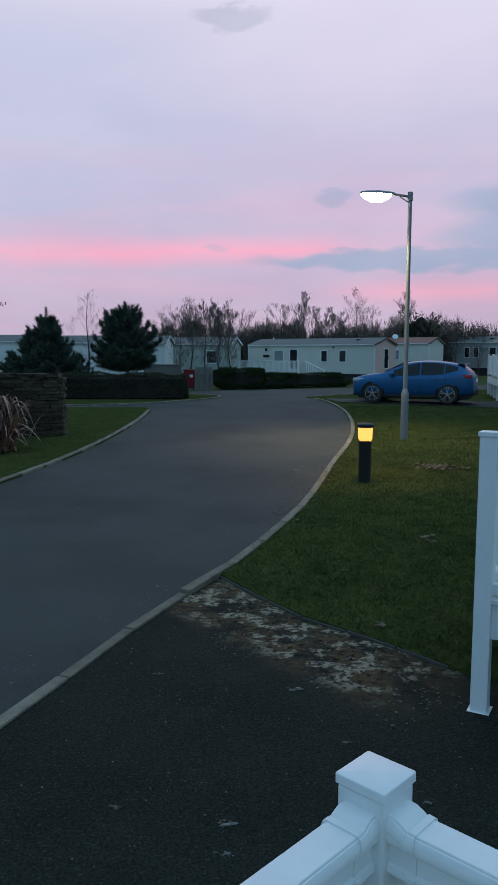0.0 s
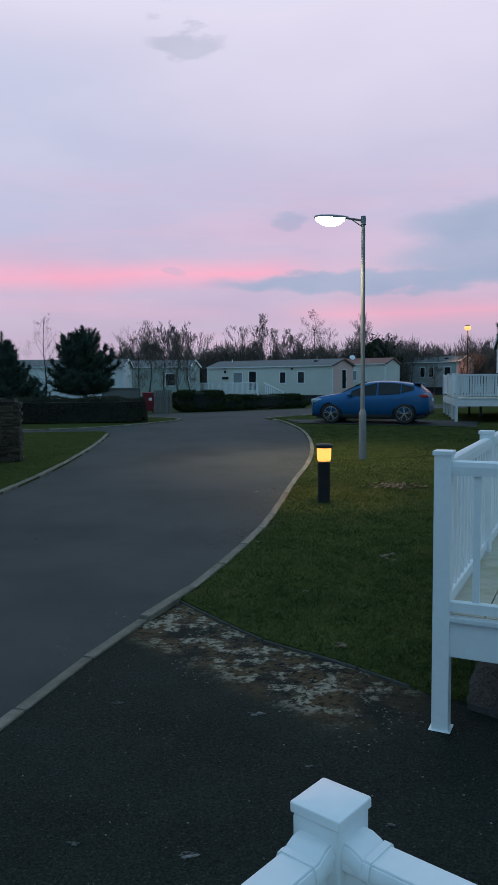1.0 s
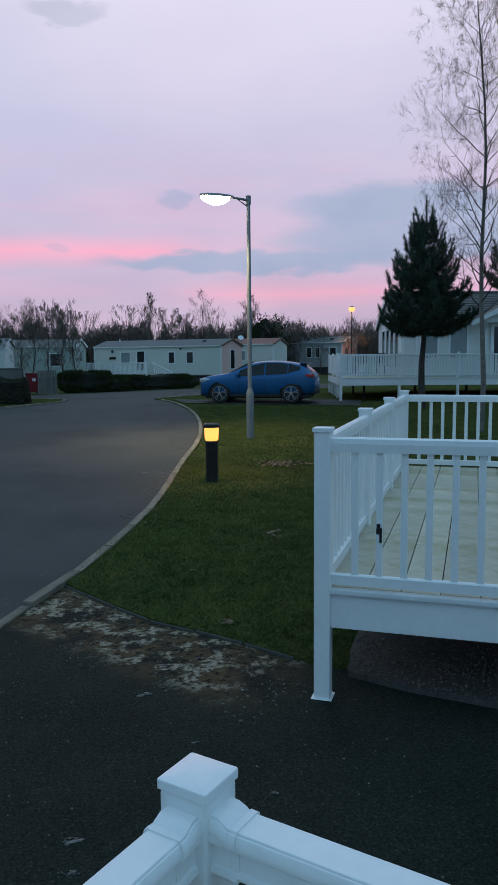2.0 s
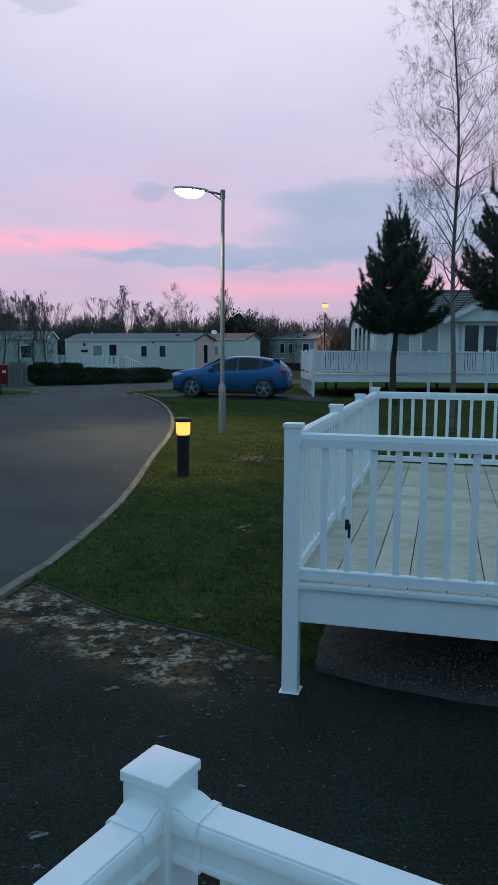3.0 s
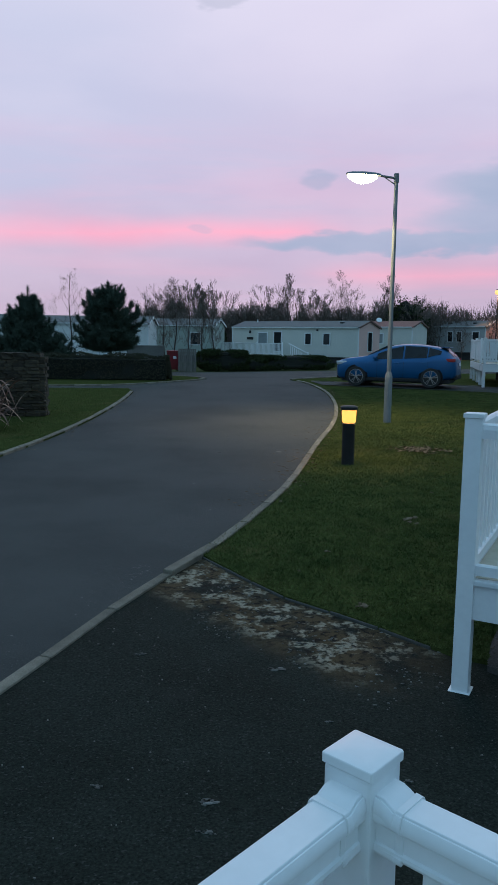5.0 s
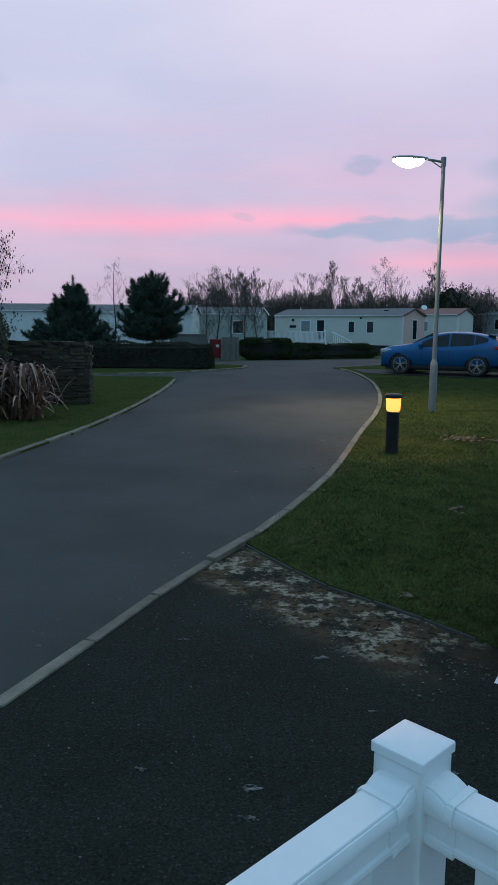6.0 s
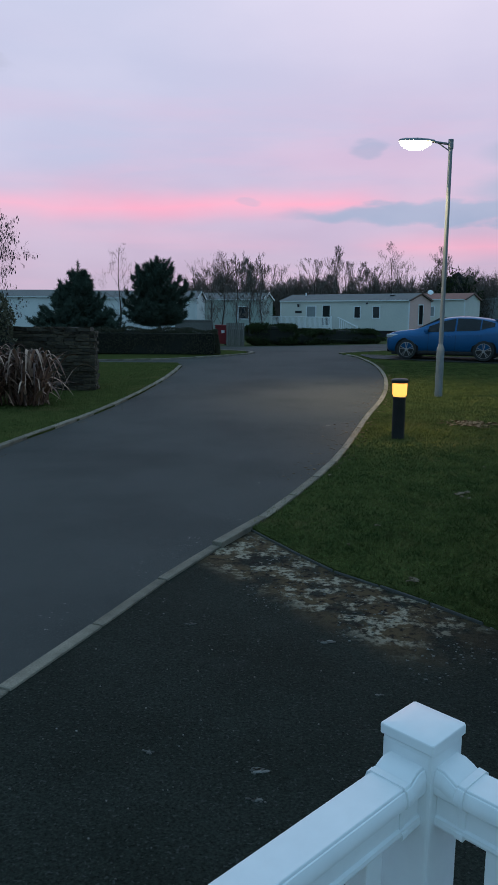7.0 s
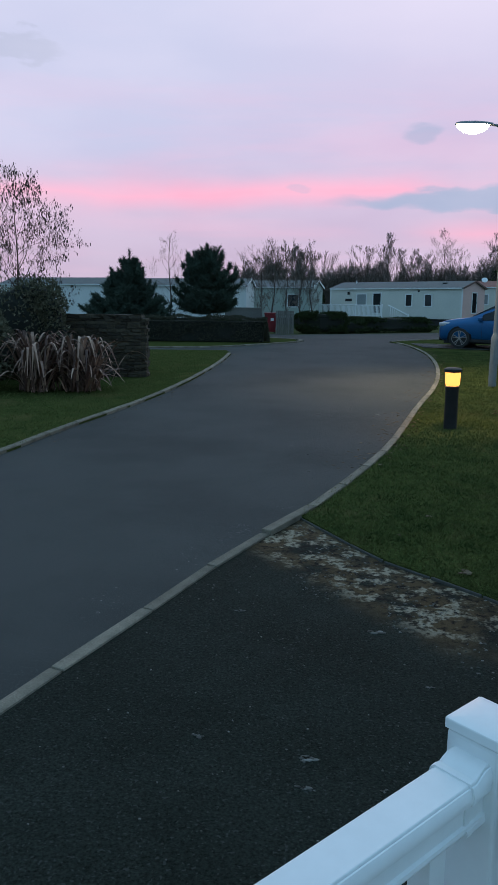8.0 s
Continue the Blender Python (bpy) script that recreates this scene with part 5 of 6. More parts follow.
def square_hedge(at, turn, L, W, H, seed, n, label, leaf=0.06):
    """A clipped hedge with flat sides, worn thin towards its foot."""
    rng = np.random.default_rng(seed)
    h = thing("hedge", at, turn, label, "hedge")
    # dark solid in place of the hedge's shaded inside
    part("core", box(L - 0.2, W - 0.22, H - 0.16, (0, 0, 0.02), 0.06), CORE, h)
    p = np.stack([rng.uniform(-L / 2, L / 2, n), rng.uniform(-W / 2, W / 2, n), rng.uniform(0.05, H, n)], 1)
    side = rng.integers(0, 4, n)
    d = np.zeros((n, 3))
    for k, (ax, sg, half) in enumerate(((1, -1, W / 2), (1, 1, W / 2), (2, 1, H), (0, 1, L / 2))):
        s = side == k
        p[s, ax] = sg * half - sg * np.abs(rng.normal(scale=0.05, size=s.sum()))
        d[s, ax] = sg
    ends = side == 3
    p[ends, 0] *= np.where(rng.uniform(size=ends.sum()) < 0.5, -1, 1)
    wob = np.array([noise.noise(Vector((a * 1.3 + seed, b * 1.3, c * 1.3))) for a, b, c in p])
    p += d * (wob * 0.22)[:, None]
    v, f = blades(rng, p, d * 0.7 + [0, 0, 0.25], leaf * 1.7, leaf, 0.8, 2)
    mesh_of("foliage", v, f.tolist(), HEDGE, h)
    return h


# pines and the birch by the lodge
pine((10.72, 23.6, 0.36), 6.55, 2.55, 3.2, 3, "young dark green pine tree on the lawn before the lodge", 15, 9, candle=0.66)
pine((13.05, 20.3, 0.30), 8.2, 3.3, 3.2, 8, "tall dark pine tree at the lawn's edge near the birch", 15, 9, candle=0.66)
bare_tree((9.25, 17.0, 0.25), 11.0, 21, "slender leafless birch with pale spotted trunk on the lawn", bark=BIRCH, thick=0.0128, low=0.25, limbs=46, reach=0.20, depth=4, droop=-0.03, up=1.15, name="birch_tree", lean=(-0.45, 0.1), min_r=0.0021, kids=(3, 5), segs=4, sway=0.005, spread=0.62, early=0.24)
# pines behind the hedge across the side road
pine((-5.40, 32.4, 0.5), 3.7, 1.15, 2.9, 12, "rounded dark pine with a forked trunk behind the hedge", 11, 9, shape=lambda u: 1.0 - 0.22 * u - 0.55 * u * u, lean=-0.1, density=1.2, candle=0.34, needle=1.2)
pine((-8.60, 31.4, 0.5), 3.4, 0.40, 4.1, 15, "broad bushy dark pine behind the stone wall", 12, 10, shape=lambda u: (1 - u) ** 1.35 + 0.07, density=1.2, candle=0.30, needle=1.2)

# hedges and bushes round the junction
square_hedge((-6.4, 28.95, 0.5), 2, 7.6, 0.8, 0.95, 5, 17000, "clipped dark brown-green hedge on the verge", 0.032)
square_hedge((-15.5, 28.6, 0.5), 2, 10.0, 0.8, 0.98, 6, 7000, "clipped dark hedge behind the stone wall", 0.06)
leafy_box("bush", (-0.72, 39.9, 0.5), 20, 2.5, 1.5, 1.06, 7, BUSH, "rounded dark green bush beside the bin store", "bush", 5000, 0.06, 0.2, 0.3)
leafy_box("bush", (0.75, 40.4, 0.5), 20, 1.6, 1.0, 0.62, 8, BUSH, "low dark bush at the road's edge", "bush", 2200, 0.06, 0.25, 0.4)
leafy_box("bush", (3.0, 42.6, 0.5), 30, 5.6, 1.4, 0.78, 9, BUSH, "long low dark green bush along the road", "bush", 7000, 0.06, 0.2, 0.25)
leafy_box("bush", (-4.6, 33.6, 0.5), 0, 1.5, 1.2, 0.85, 10, BUSH, "small dark bush near the pine", "bush", 1500, 0.06, 0.2, 0.5)
leafy_box("bush", (-1.75, 63.4, 0.5), 0, 1.8, 1.4, 2.7, 18, BUSH, "tall dark evergreen bush between the caravans", "bush", 3000, 0.08, 0.25, 0.6)

# bin store: concrete walls, slatted screen and a red bin
CONCRETE = material("rough_concrete", (0.17, 0.165, 0.15), (0.12, 0.118, 0.11), 1.2, 0.9, 0.05, fine=20, fine_amount=0.2, bump=0.3, stain=(0.08, 0.08, 0.07), stain_scale=1.0, stain_lo=0.6)
SLAT = material("grey_timber_slat", (0.17, 0.155, 0.135), (0.12, 0.11, 0.10), 3, 0.85, 0.05, fine=18, fine_amount=0.25, bump=0.3, vary=0.15, stretch=(1, 1, 0.2))
RED = material("faded_red_paint", (0.22, 0.012, 0.018), (0.17, 0.010, 0.015), 2, 0.5, 0.1, fine=20, fine_amount=0.15, bump=0.05)
screen = thing("slatted_screen", (-2.45, 37.45, 0.5), 4, "grey weathered timber screen of upright slats", "fence")
for i in range(9):
    part("slat", box(0.088, 0.03, 1.14, (-0.40 + 0.1 * i, 0, 0), 0.006), SLAT, screen)
for z in (0.2, 0.9):
    part("rail", box(0.94, 0.05, 0.08, (0, 0.04, z)), SLAT, screen)
store = thing("bin_store_wall", (-4.5, 38.9, 0.5), 3, "low grey concrete wall of the bin store", "wall")
part("wall_panel", box(1.9, 0.2, 1.2, (-0.2, 0, 0), 0.02), CONCRETE, store)
part("coping", box(2.0, 0.28, 0.07, (-0.2, 0, 1.2), 0.015), CONCRETE, store)
wbin = thing("wheeled_bin", (-3.22, 38.3, 0.5), 5, "red plastic wheeled bin with a pale label", "bin")
bb = bmesh.new()
for z, w, d in ((0.08, 0.24, 0.30), (0.95, 0.31, 0.38)):
    for sx, sy in ((-1, -1), (1, -1), (1, 1), (-1, 1)):
        bb.verts.new((sx * w, sy * d, z))
bb.verts.ensure_lookup_table()
bb.faces.new([bb.verts[i] for i in (3, 2, 1, 0)])
bb.faces.new([bb.verts[i] for i in (4, 5, 6, 7)])
for i in range(4):
    j = (i + 1) % 4
    bb.faces.new([bb.verts[k] for k in (i, j, j + 4, i + 4)])
part("body", bb, RED, wbin)
part("lid", box(0.66, 0.82, 0.08, (0, 0, 0.95), 0.03), RED, wbin)
part("label_plate", box(0.16, 0.012, 0.14, (0.08, -0.362, 0.62)), PVC_OLD, wbin, "small pale label")
for x in (-0.19, 0.19):
    part("wheel", tube((x - 0.03, -0.2, 0.09), (x + 0.03, -0.2, 0.09), 0.09, n=14), BLACK, wbin)

# bare trees: one clump near the bins, and a wood along the skyline
rt = random.Random(4)
proto = []
for k, (h, lim, rc, dp) in enumerate(((7.5, 15, 0.42, 3), (6.0, 15, 0.46, 3), (9.0, 16, 0.34, 3), (5.0, 16, 0.50, 3))):
    t_, _ = bare_tree((0, 0, 0), h, 40 + k, "leafless brown tree in the belt of trees", FAR_TWIG, None, 0.020, 0.10, lim, rc, dp, -0.22, 2.3, min_r=0.0085, kids=(3, 5), segs=4, spread=0.40)
    tagged(t_, group="belt of bare trees")
    proto.append(t_)
spots = []
for i in range(56):
    x = -14 + 70 * i / 55 + rt.uniform(-0.8, 0.8)
    y = 78 - 0.10 * x + rt.uniform(-3, 6)
    k = rt.randrange(4)
    tall = 0.68 + 0.10 * math.sin(i * 1.9) + rt.uniform(-0.12, 0.10)
    if -16 < x < -7:
        tall *= 0.75
    spots.append((x, y, k, tall))
for x, k, tall in ((2.8, 0, 0.90), (5.1, 2, 0.86), (5.9, 0, 0.88), (8.4, 0, 0.80), (10.5, 2, 0.90), (11.3, 0, 0.86), (15.6, 2, 0.86), (18.2, 0, 0.78)):
    spots.append((x, 76, k, tall))
for x, y, k, tall in ((-3.9, 48.0, 1, 0.80), (-3.0, 47.2, 0, 0.62), (-2.2, 48.3, 3, 0.92), (-1.5, 47.5, 1, 0.72), (-4.6, 47.5, 3, 0.8)):
    spots.append((x, y, k, tall))
used = set()
for x, y, k, tall in spots:
    m = pose(x, y, 0.45, 0, 0, rt.uniform(0, 360)) @ Matrix.Diagonal((tall * rt.uniform(0.95, 1.2), tall * 1.1, tall * 0.95, 1))
    if k not in used:
        used.add(k)
        proto[k].matrix_basis = m
    else:
        c_ = copy_thing(proto[k], Matrix.Identity(4))
        c_.matrix_basis = m
# undergrowth that closes the wood's foot
rngu = np.random.default_rng(77)
cu = np.stack([rngu.uniform(-15, 60, 52000), rngu.uniform(0, 1, 52000), rngu.uniform(0, 1, 52000)], 1)
top = np.array([4.5 + 1.3 * noise.noise(Vector((x * 0.22, 3.1, 0))) + 1.5 * noise.noise(Vector((x * 0.9, 7.1, 0))) for x in cu[:, 0]])
cu[:, 2] = 0.5 + top * cu[:, 2] ** 1.1 * rngu.uniform(0.75, 1.15, len(cu))
cu[:, 1] = 80 - 0.10 * cu[:, 0] + 5 * cu[:, 1]
v, f = blades(rngu, cu, np.tile([0, 0, 1.0], (len(cu), 1)), 1.05, 0.05, 0.45, 4)
wood = mesh_of("undergrowth", v, f.tolist(), FAR_TWIG, None)
tagged(wood, "brown leafless undergrowth along the belt of trees", "undergrowth", kind="stuff")
for x, y, s in ((17.0, 76, 3.8),):
    leafy_box("evergreen_tree", (x, y, 0.4), 0, s * 1.15, s, s * 1.55, int(x * 3), BUSH, "dark rounded evergreen among bare trees", "tree", 2500, 0.14, 0.4, 0.7)

# ---- stone wall, strap-leaved plants and catkins on the left lawn ----
wall_at = (-4.48, 17.2)
wz = rise(17.15)
swall = thing("stone_wall", (wall_at[0], wall_at[1], wz), 4, "dark dry stone wall with a squared end", "wall", kind="structure")
# near-black backing, so the gaps between stones read as shaded
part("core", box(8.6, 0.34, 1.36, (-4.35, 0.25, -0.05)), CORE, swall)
rs = random.Random(9)
stone_meshes = []
for k in range(9):
    bm = box(1, 1, 1, (0, 0, -0.5), 0.09)
    for v in bm.verts:
        v.co += Vector((rs.uniform(-0.05, 0.05), rs.uniform(-0.08, 0.08), rs.uniform(-0.07, 0.07)))
    me = bpy.data.meshes.new("stone")
    bm.to_mesh(me)
    bm.free()
    me.materials.append(STONE)
    stone_meshes.append(me)
z, row_i = -0.03, 0
while z < 1.36:
    h_ = rs.uniform(0.048, 0.085)
    x = 0.0
    while x > -3.5:
        w_ = rs.uniform(0.14, 0.36)
        ob = piece("stone", stone_meshes[rs.randrange(9)], None, swall, m=pose(x - w_ / 2, 0.10 + rs.uniform(-0.02, 0.03), z + h_ / 2, 0, rs.uniform(-2, 2), rs.uniform(-3, 3)) @ Matrix.Diagonal((w_, 0.2, h_ * 1.02, 1)))
        x -= w_ + 0.006
    for y in (0.14, 0.36):
        piece("stone", stone_meshes[rs.randrange(9)], None, swall, m=pose(0.0 + rs.uniform(-0.02, 0.03), y, z + h_ / 2, 0, 0, rs.uniform(-4, 4)) @ Matrix.Diagonal((0.22, rs.uniform(0.2, 0.24), h_ * 1.02, 1)))
    z += h_ + 0.004
for i in range(16):
    piece("coping_stone", stone_meshes[i % 9], None, swall, m=pose(-0.12 - 0.29 * i, 0.24, 1.43, rs.uniform(-4, 4), rs.uniform(-4, 4), rs.uniform(-5, 5)) @ Matrix.Diagonal((0.30, 0.50, 0.10, 1)))


def strap_plant(at, n, seed, reach, tall, label):
    """A clump of long arching strap leaves, many of them dry."""
    rng = random.Random(seed)
    p_ = thing("strap_leaved_plant", at, 0, label, "plant")
    verts, faces = [], []
    for i in range(n):
        a = rng.uniform(0, 2 * math.pi)
        ln, hgt, w = rng.uniform(0.35, 1.0) * reach, rng.uniform(0.25, 1.0) * tall, rng.uniform(0.04, 0.075)
        bend = rng.uniform(0.55, 0.90)
        ox, oy = rng.gauss(0, 0.16), rng.gauss(0, 0.16)
        side = Vector((-math.sin(a), math.cos(a), rng.uniform(-0.5, 0.5))).normalized()
        k0 = len(verts)
        steps_ = 9
        for s in range(steps_ + 1):
            u = s / steps_
            r = ln * (0.12 + 0.88 * u) * u ** 0.25
            zz = max(0.03, hgt * math.sin(math.pi * u * bend))
            c = Vector((ox + r * math.cos(a), oy + r * math.sin(a), zz))
            half = w / 2 * (1 - u ** 3) * min(1.0, 0.45 + 1.6 * u) + 0.003
            verts += [tuple(c - side * half), tuple(c + side * half)]
            if s:
                b = k0 + 2 * s
                faces.append((b - 2, b - 1, b + 1, b))
    mesh_of("foliage", verts, faces, STRAP, p_, "arching dry tan and maroon leaves")
    return p_


strap_plant((-5.12, 14.75, rise(14.7) + 0.02), 230, 3, 0.95, 1.15, "clump of drooping tan and maroon strap leaves before the wall")
strap_plant((-5.95, 14.6, rise(14.6) + 0.02), 220, 5, 1.0, 1.25, "dry drooping strap-leaved clump beside the stone wall")
leafy_box("bush", (-7.6, 14.7, rise(14.7)), 0, 2.6, 2.0, 1.75, 31, SHRUB, "dull olive evergreen bush beside the strap-leaved plants", "bush", 7000, 0.05, 0.3, 0.6)
leafy_box("bush", (-7.2, 16.6, rise(16.6)), 0, 2.6, 1.2, 2.2, 33, SHRUB, "twiggy olive-brown shrub against the stone wall", "bush", 6000, 0.05, 0.35, 0.6)
cat_tree, tips = bare_tree((-8.25, 19.2, rise(19.2)), 4.3, 52, "bare catkin tree with drooping twigs behind the wall", None, None, 0.02, 0.2, 22, 0.46, 4, 0.02, 0.9, "catkin_tree", min_r=0.0035, kids=(3, 4), segs=4)
rngc = np.random.default_rng(6)
cat = [(p, p + np.array([0, 0, -rngc.uniform(0.035, 0.075)]), 0.013, 0.009) for p, d in tips if rngc.uniform() < 0.20]
v, f = bars_mesh(cat, 4)
mesh_of("catkin_cluster", v, f.tolist(), TWIG, cat_tree, "hanging dark catkins")
bare_tree((-7.9, 36.0, 0.5), 4.6, 61, "thin leafless sapling behind the broad pine", None, None, 0.02, 0.2, 14, 0.3, 3, 0.0, 1.1, "sapling", min_r=0.0035)

# ---- grass, gravel and scraps ----


def inside(poly, x, y):
    hit = np.zeros(len(x), bool)
    for (x0, y0), (x1, y1) in zip(poly, poly[1:] + poly[:1]):
        c = ((y0 > y) != (y1 > y))
        with np.errstate(divide="ignore", invalid="ignore"):
            hit ^= c & (x < (x1 - x0) * (y - y0) / (y1 - y0 + 1e-12) + x0)
    return hit


dm = pose(1.39, 4.30, 0, 0, 0, U - 90)
gp = [(0.06, 0.70), (0.10, 0.32), (0.5, 0.19), (1.0, 0.11), (2.0, 0.06), (3.9, 0.05), (3.9, 5.3), (0.06, 5.3)]
gpoly = [tuple((dm @ Vector((x, y, 0)))[:2]) for x, y in gp]


def grass_over(name, poly, x0, x1, y0, y1, n, seed, label, tall=0.035):
    rng = np.random.default_rng(seed)
    y = y0 + (y1 - y0) * rng.uniform(0, 1, n) ** 1.7
    x = rng.uniform(x0, x1, n)
    ok = inside(poly, x, y) & ~inside(gpoly, x, y)
    x, y = x[ok], y[ok]
    z = np.array([rise(v) for v in y]) + 0.025
    thick = np.array([noise.noise(Vector((a * 1.1, b * 1.1, 0.3))) for a, b in zip(x, y)])
    keep = rng.uniform(-1.5, 0.25, len(x)) < thick
    x, y, z = x[keep], y[keep], z[keep]
    c = np.stack([x, y, z], 1)
    v, f = blades(rng, c, np.tile([0, 0, 1.0], (len(c), 1)), tall, 0.0075, 0.85, 3)
    return tagged(mesh_of(name, v, f.tolist(), BLADES, None), label, "grass", kind="stuff")


grass_over("grass", lawn_r, -0.4, 9, 4.6, 26, 300000, 1, "short rough grass blades of the lawn")
grass_over("grass", lawn_l, -9, -3.2, 9, 25, 30000, 2, "short grass blades of the lawn by the wall", 0.05)

GRAVEL = material("grey_gravel", (0.07, 0.065, 0.057), (0.045, 0.042, 0.039), 14.0, 0.9, 0.05, fine=60, fine_amount=0.4, bump=0.8, bump_scale=40)
STONES = island_material("gravel_stones", (0.05, 0.046, 0.042), (0.11, 0.10, 0.088), (0.20, 0.185, 0.16), 0.9, 0.2, 8)
tagged(surface("gravel_bed", gpoly, 0.036, GRAVEL, skirt=0.06), "grey gravel under the white veranda", "gravel", kind="structure")
rg = np.random.default_rng(5)
n = 9500
gx, gy = rg.uniform(0.08, 3.8, n), -0.1 + 2.0 * rg.uniform(0, 1, n) ** 1.4
w = np.array([dm @ Vector((a, b, 0)) for a, b in zip(gx, gy)])
ok = inside(gpoly, w[:, 0], w[:, 1])
w = w[ok]
w[:, 2] = np.array([rise(b) for b in w[:, 1]]) + 0.040
k = len(w)
octa = np.array([(1, 0, 0), (0, 1, 0), (-1, 0, 0), (0, -1, 0), (0, 0, 0.8), (0, 0, -0.5)], float)
v = (octa[None] * rg.uniform(0.005, 0.012, (k, 1, 1)) * rg.uniform(0.6, 1.3, (k, 6, 1)) + w[:, None]).reshape(-1, 3)
tri = np.array([(0, 1, 4), (1, 2, 4), (2, 3, 4), (3, 0, 4), (1, 0, 5), (2, 1, 5), (3, 2, 5), (0, 3, 5)])
f = (tri[None] + (np.arange(k) * 6)[:, None, None]).reshape(-1, 3)
tagged(mesh_of("gravel", v, f.tolist(), STONES, None), "loose grey gravel stones", "gravel", kind="stuff")

# pale chips, crumbs and lichen flakes on the tarmac
CHIP = island_material("pale_chips", (0.06, 0.058, 0.052), (0.13, 0.125, 0.11), (0.26, 0.25, 0.23), 0.9, 0.2, 10)


def flake(verts, faces, x, y, r, thick, rng, squash=0.6, lift=0.0):
    k = len(verts)
    n_ = 9
    a0 = rng.uniform(0, 3)
    zz = rise(y) + lift
    tx, ty = rng.uniform(-0.3, 0.3) * (lift > 0), rng.uniform(-0.3, 0.3) * (lift > 0)
    for lv in (-0.003, thick):
        for i in range(n_):
            a = a0 + 2 * math.pi * i / n_
            rr = r * rng.uniform(0.45, 1.15) * (1.0 if lv < 0 else 0.85)
            verts.append((x + rr * math.cos(a), y + rr * squash * math.sin(a), zz + lv + rr * (tx * math.cos(a) + ty * math.sin(a))))
    faces.append(tuple(k + n_ + i for i in range(n_)))
    for i in range(n_):
        j = (i + 1) % n_
        faces.append((k + i, k + j, k + n_ + j, k + n_ + i))


rc = random.Random(12)
verts, faces = [], []
for x, y, r in ((-0.585, 4.76, 0.035), (0.29, 4.55, 0.06), (-0.082, 3.18, 0.055), (-0.09, 2.98, 0.035), (0.25, 3.0, 0.02), (0.55, 3.9, 0.02), (-0.6, 3.3, 0.03), (0.85, 3.35, 0.022)):
    for _ in range(9):
        flake(verts, faces, x + rc.gauss(0, r * 0.45), y + rc.gauss(0, r * 0.25), r * rc.uniform(0.18, 0.55), 0.0012, rc, 0.5)
for _ in range(210):
    flake(verts, faces, rc.uniform(-1.6, 1.6), rc.uniform(1.8, 6.0), rc.uniform(0.003, 0.008), 0.002, rc)
for _ in range(40):
    y = rc.uniform(8, 22)
    flake(verts, faces, rc.uniform(-2.5, 0.15 + (y - 8) * 0.2), y, rc.uniform(0.008, 0.022), 0.004, rc)
for x, y, r in ((0.776, 12.92, 0.06), (-0.25, 12.8, 0.035), (1.0, 10.8, 0.04)):
    flake(verts, faces, x, y, r, 0.005, rc)
# lichen flakes along the bay's worn margin
k_ = 0
while k_ < 420:
    al, dp_ = rc.uniform(-0.1, 3.1), 1.05 * rc.random() ** 1.2
    x, y = -0.32 + 0.63 * al - 0.777 * dp_, 7.02 - 0.777 * al - 0.63 * dp_
    if noise.noise(Vector((x * 2.6, y * 2.6, 1.7))) + 0.25 * rc.uniform(-1, 1) < 0.08:
        continue
    k_ += 1
    flake(verts, faces, x, y, rc.uniform(0.003, 0.012) * (1.6 if rc.random() < 0.12 else 1.0), 0.0015, rc, 0.6)
# pale crust beside the flush kerb
for x, y in ((-0.80, 6.55), (-0.95, 6.25), (-1.15, 5.75), (-0.45, 7.3), (-1.5, 4.7)):
    for _ in range(16):
        flake(verts, faces, x + rc.gauss(0, 0.07), y + rc.gauss(0, 0.13), rc.uniform(0.004, 0.014), 0.0012, rc, 0.6)
tagged(mesh_of("chips", verts, faces, CHIP, None), "pale stone chips and flakes scattered on the tarmac", "debris", kind="stuff")
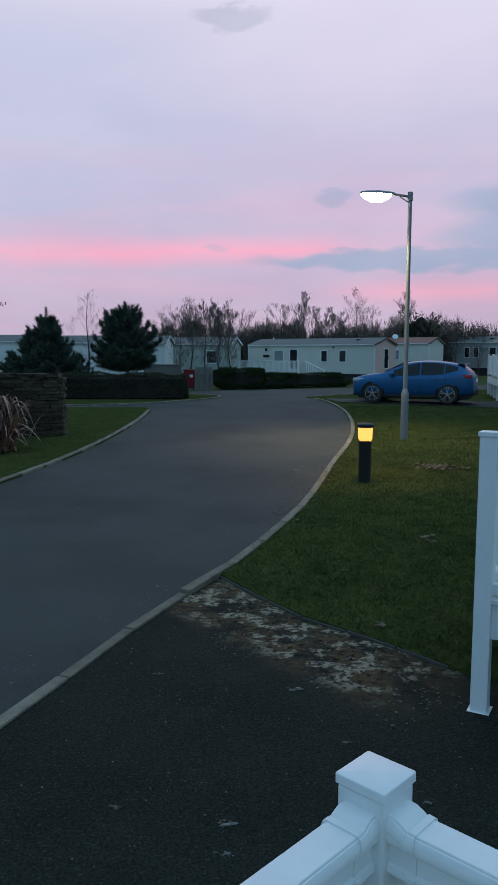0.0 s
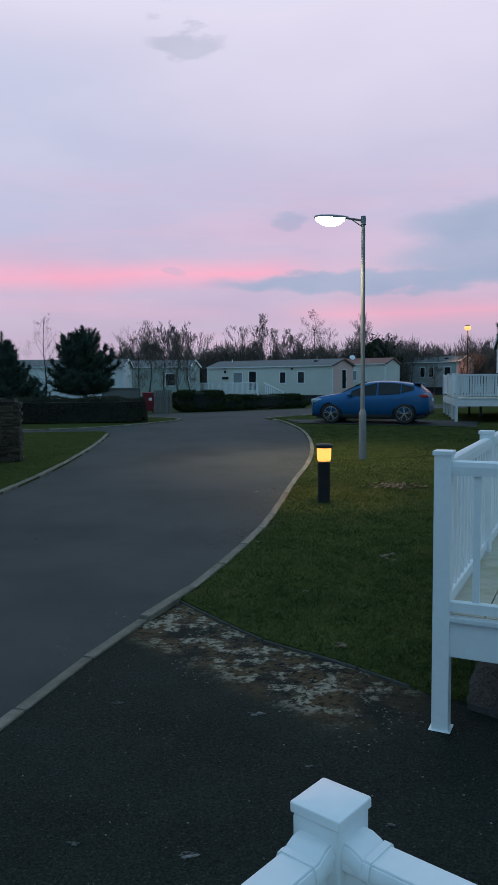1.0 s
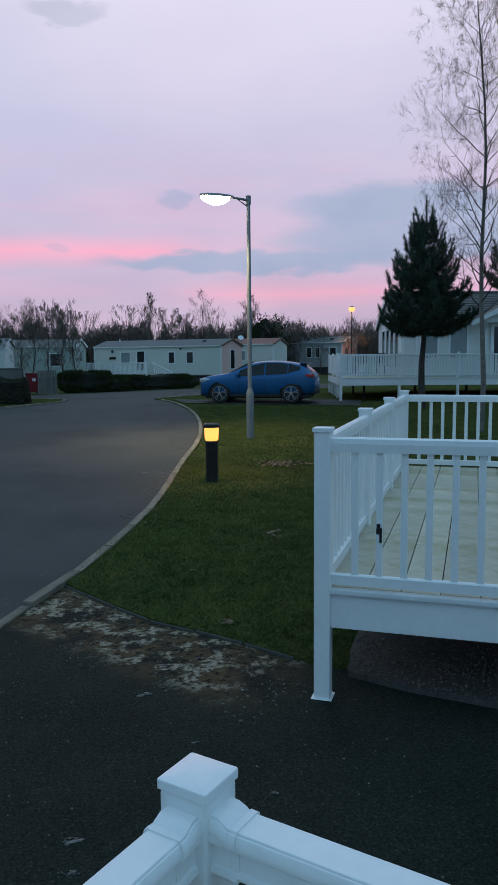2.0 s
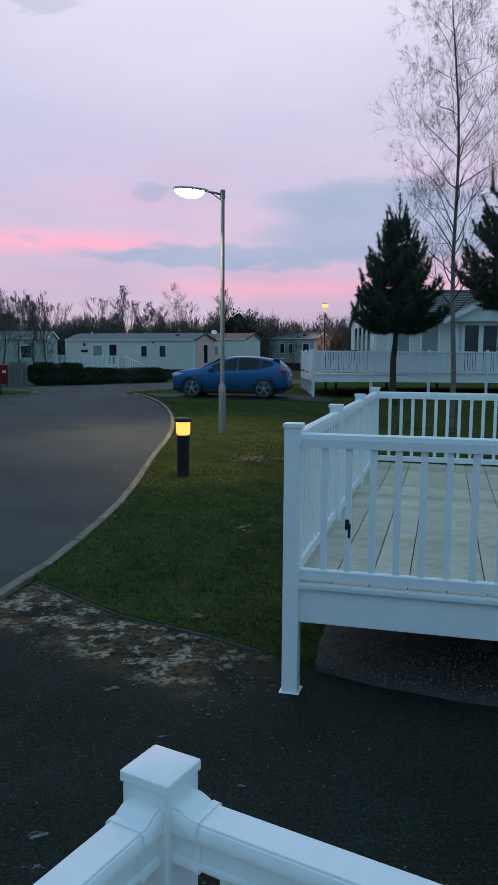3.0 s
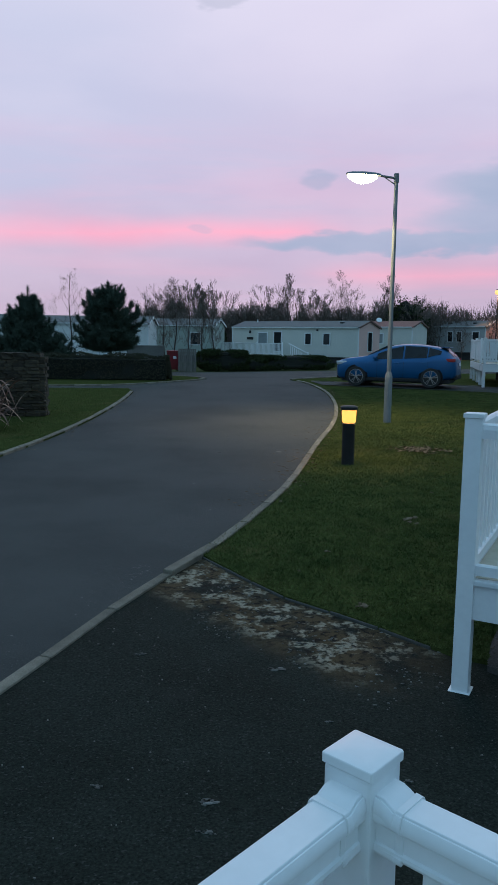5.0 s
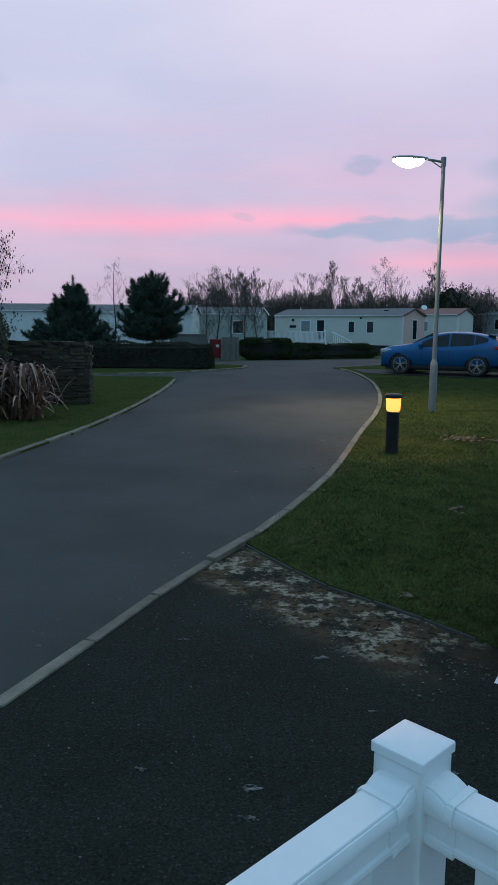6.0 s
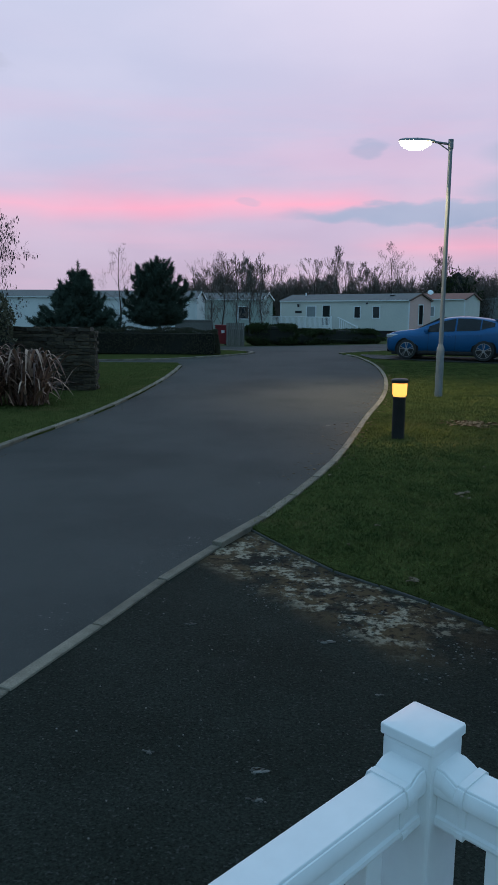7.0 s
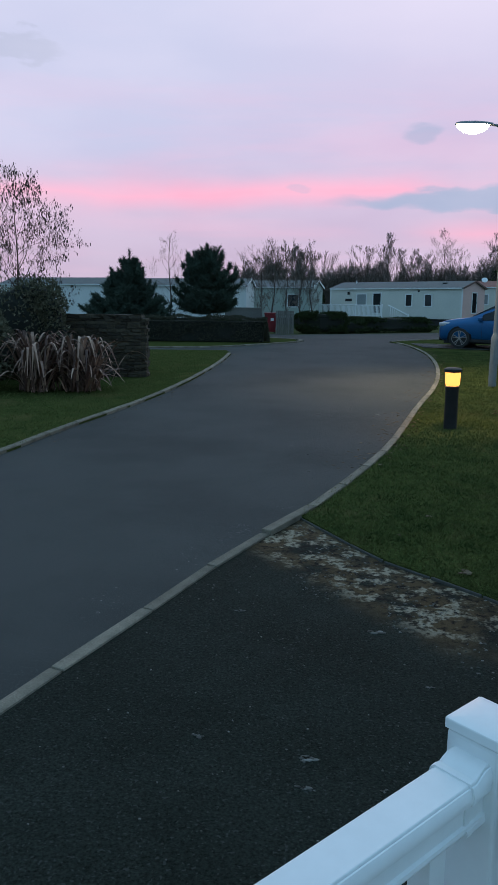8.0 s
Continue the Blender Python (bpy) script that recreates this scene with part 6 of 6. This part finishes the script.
# dead leaves on the lawn
LEAF = island_material("dead_leaves", (0.11, 0.075, 0.045), (0.22, 0.165, 0.11), None, 0.8, 0.2, 6)
verts, faces = [], []
for x, y, r in ((1.93, 8.25, 0.07), (2.02, 8.3, 0.06), (1.98, 8.12, 0.05), (0.98, 5.55, 0.05), (1.05, 5.56, 0.05), (0.9, 7.0, 0.03), (2.6, 9.6, 0.03), (1.2, 9.0, 0.025), (0.6, 6.4, 0.02)):
    for _ in range(3):
        flake(verts, faces, x + rc.gauss(0, r * 0.5), y + rc.gauss(0, r * 0.4), r * rc.uniform(0.35, 0.7), 0.004, rc, 0.5, 0.052)
tagged(mesh_of("dead_leaves", verts, faces, LEAF, None), "crumpled dead leaves lying on the lawn", "debris", kind="stuff")
# dry leaf litter blown against the kerb
LITTER = island_material("leaf_litter", (0.07, 0.048, 0.03), (0.15, 0.11, 0.07), (0.26, 0.20, 0.13), 0.9, 0.1, 6)
verts, faces = [], []
line = [p for p in right_line if p[1] > 8.5]
for _ in range(620):
    i = rc.randrange(len(line) - 1)
    u = rc.random()
    x, y = line[i][0] * (1 - u) + line[i + 1][0] * u, line[i][1] * (1 - u) + line[i + 1][1] * u
    if y > 27 or noise.noise(Vector((x * 0.8, y * 0.8, 4.4))) < rc.uniform(-0.5, 0.2):
        continue
    if rc.random() < 0.35:
        flake(verts, faces, x + 0.12 + abs(rc.gauss(0, 0.10)), y, rc.uniform(0.010, 0.030), 0.004, rc, 0.6, 0.05)
    else:
        flake(verts, faces, x - 0.02 - abs(rc.gauss(0, 0.22)), y, rc.uniform(0.010, 0.034), 0.004, rc, 0.6)
line = [p for p in left_line if p[1] > 9]
for _ in range(120):
    p = line[rc.randrange(len(line))]
    flake(verts, faces, p[0] + 0.03 + abs(rc.gauss(0, 0.10)), p[1] + rc.uniform(-0.45, 0.45), rc.uniform(0.010, 0.026), 0.004, rc, 0.6)
# a bare, dry patch in the lawn beside the street lamp
for _ in range(170):
    flake(verts, faces, 3.24 + rc.gauss(0, 0.20), 13.01 + rc.gauss(0, 0.16), rc.uniform(0.02, 0.055), 0.004, rc, 0.6, 0.06)
tagged(mesh_of("leaf_litter", verts, faces, LITTER, None), "dry brown leaf litter along kerbs and lawn", "debris", kind="stuff")
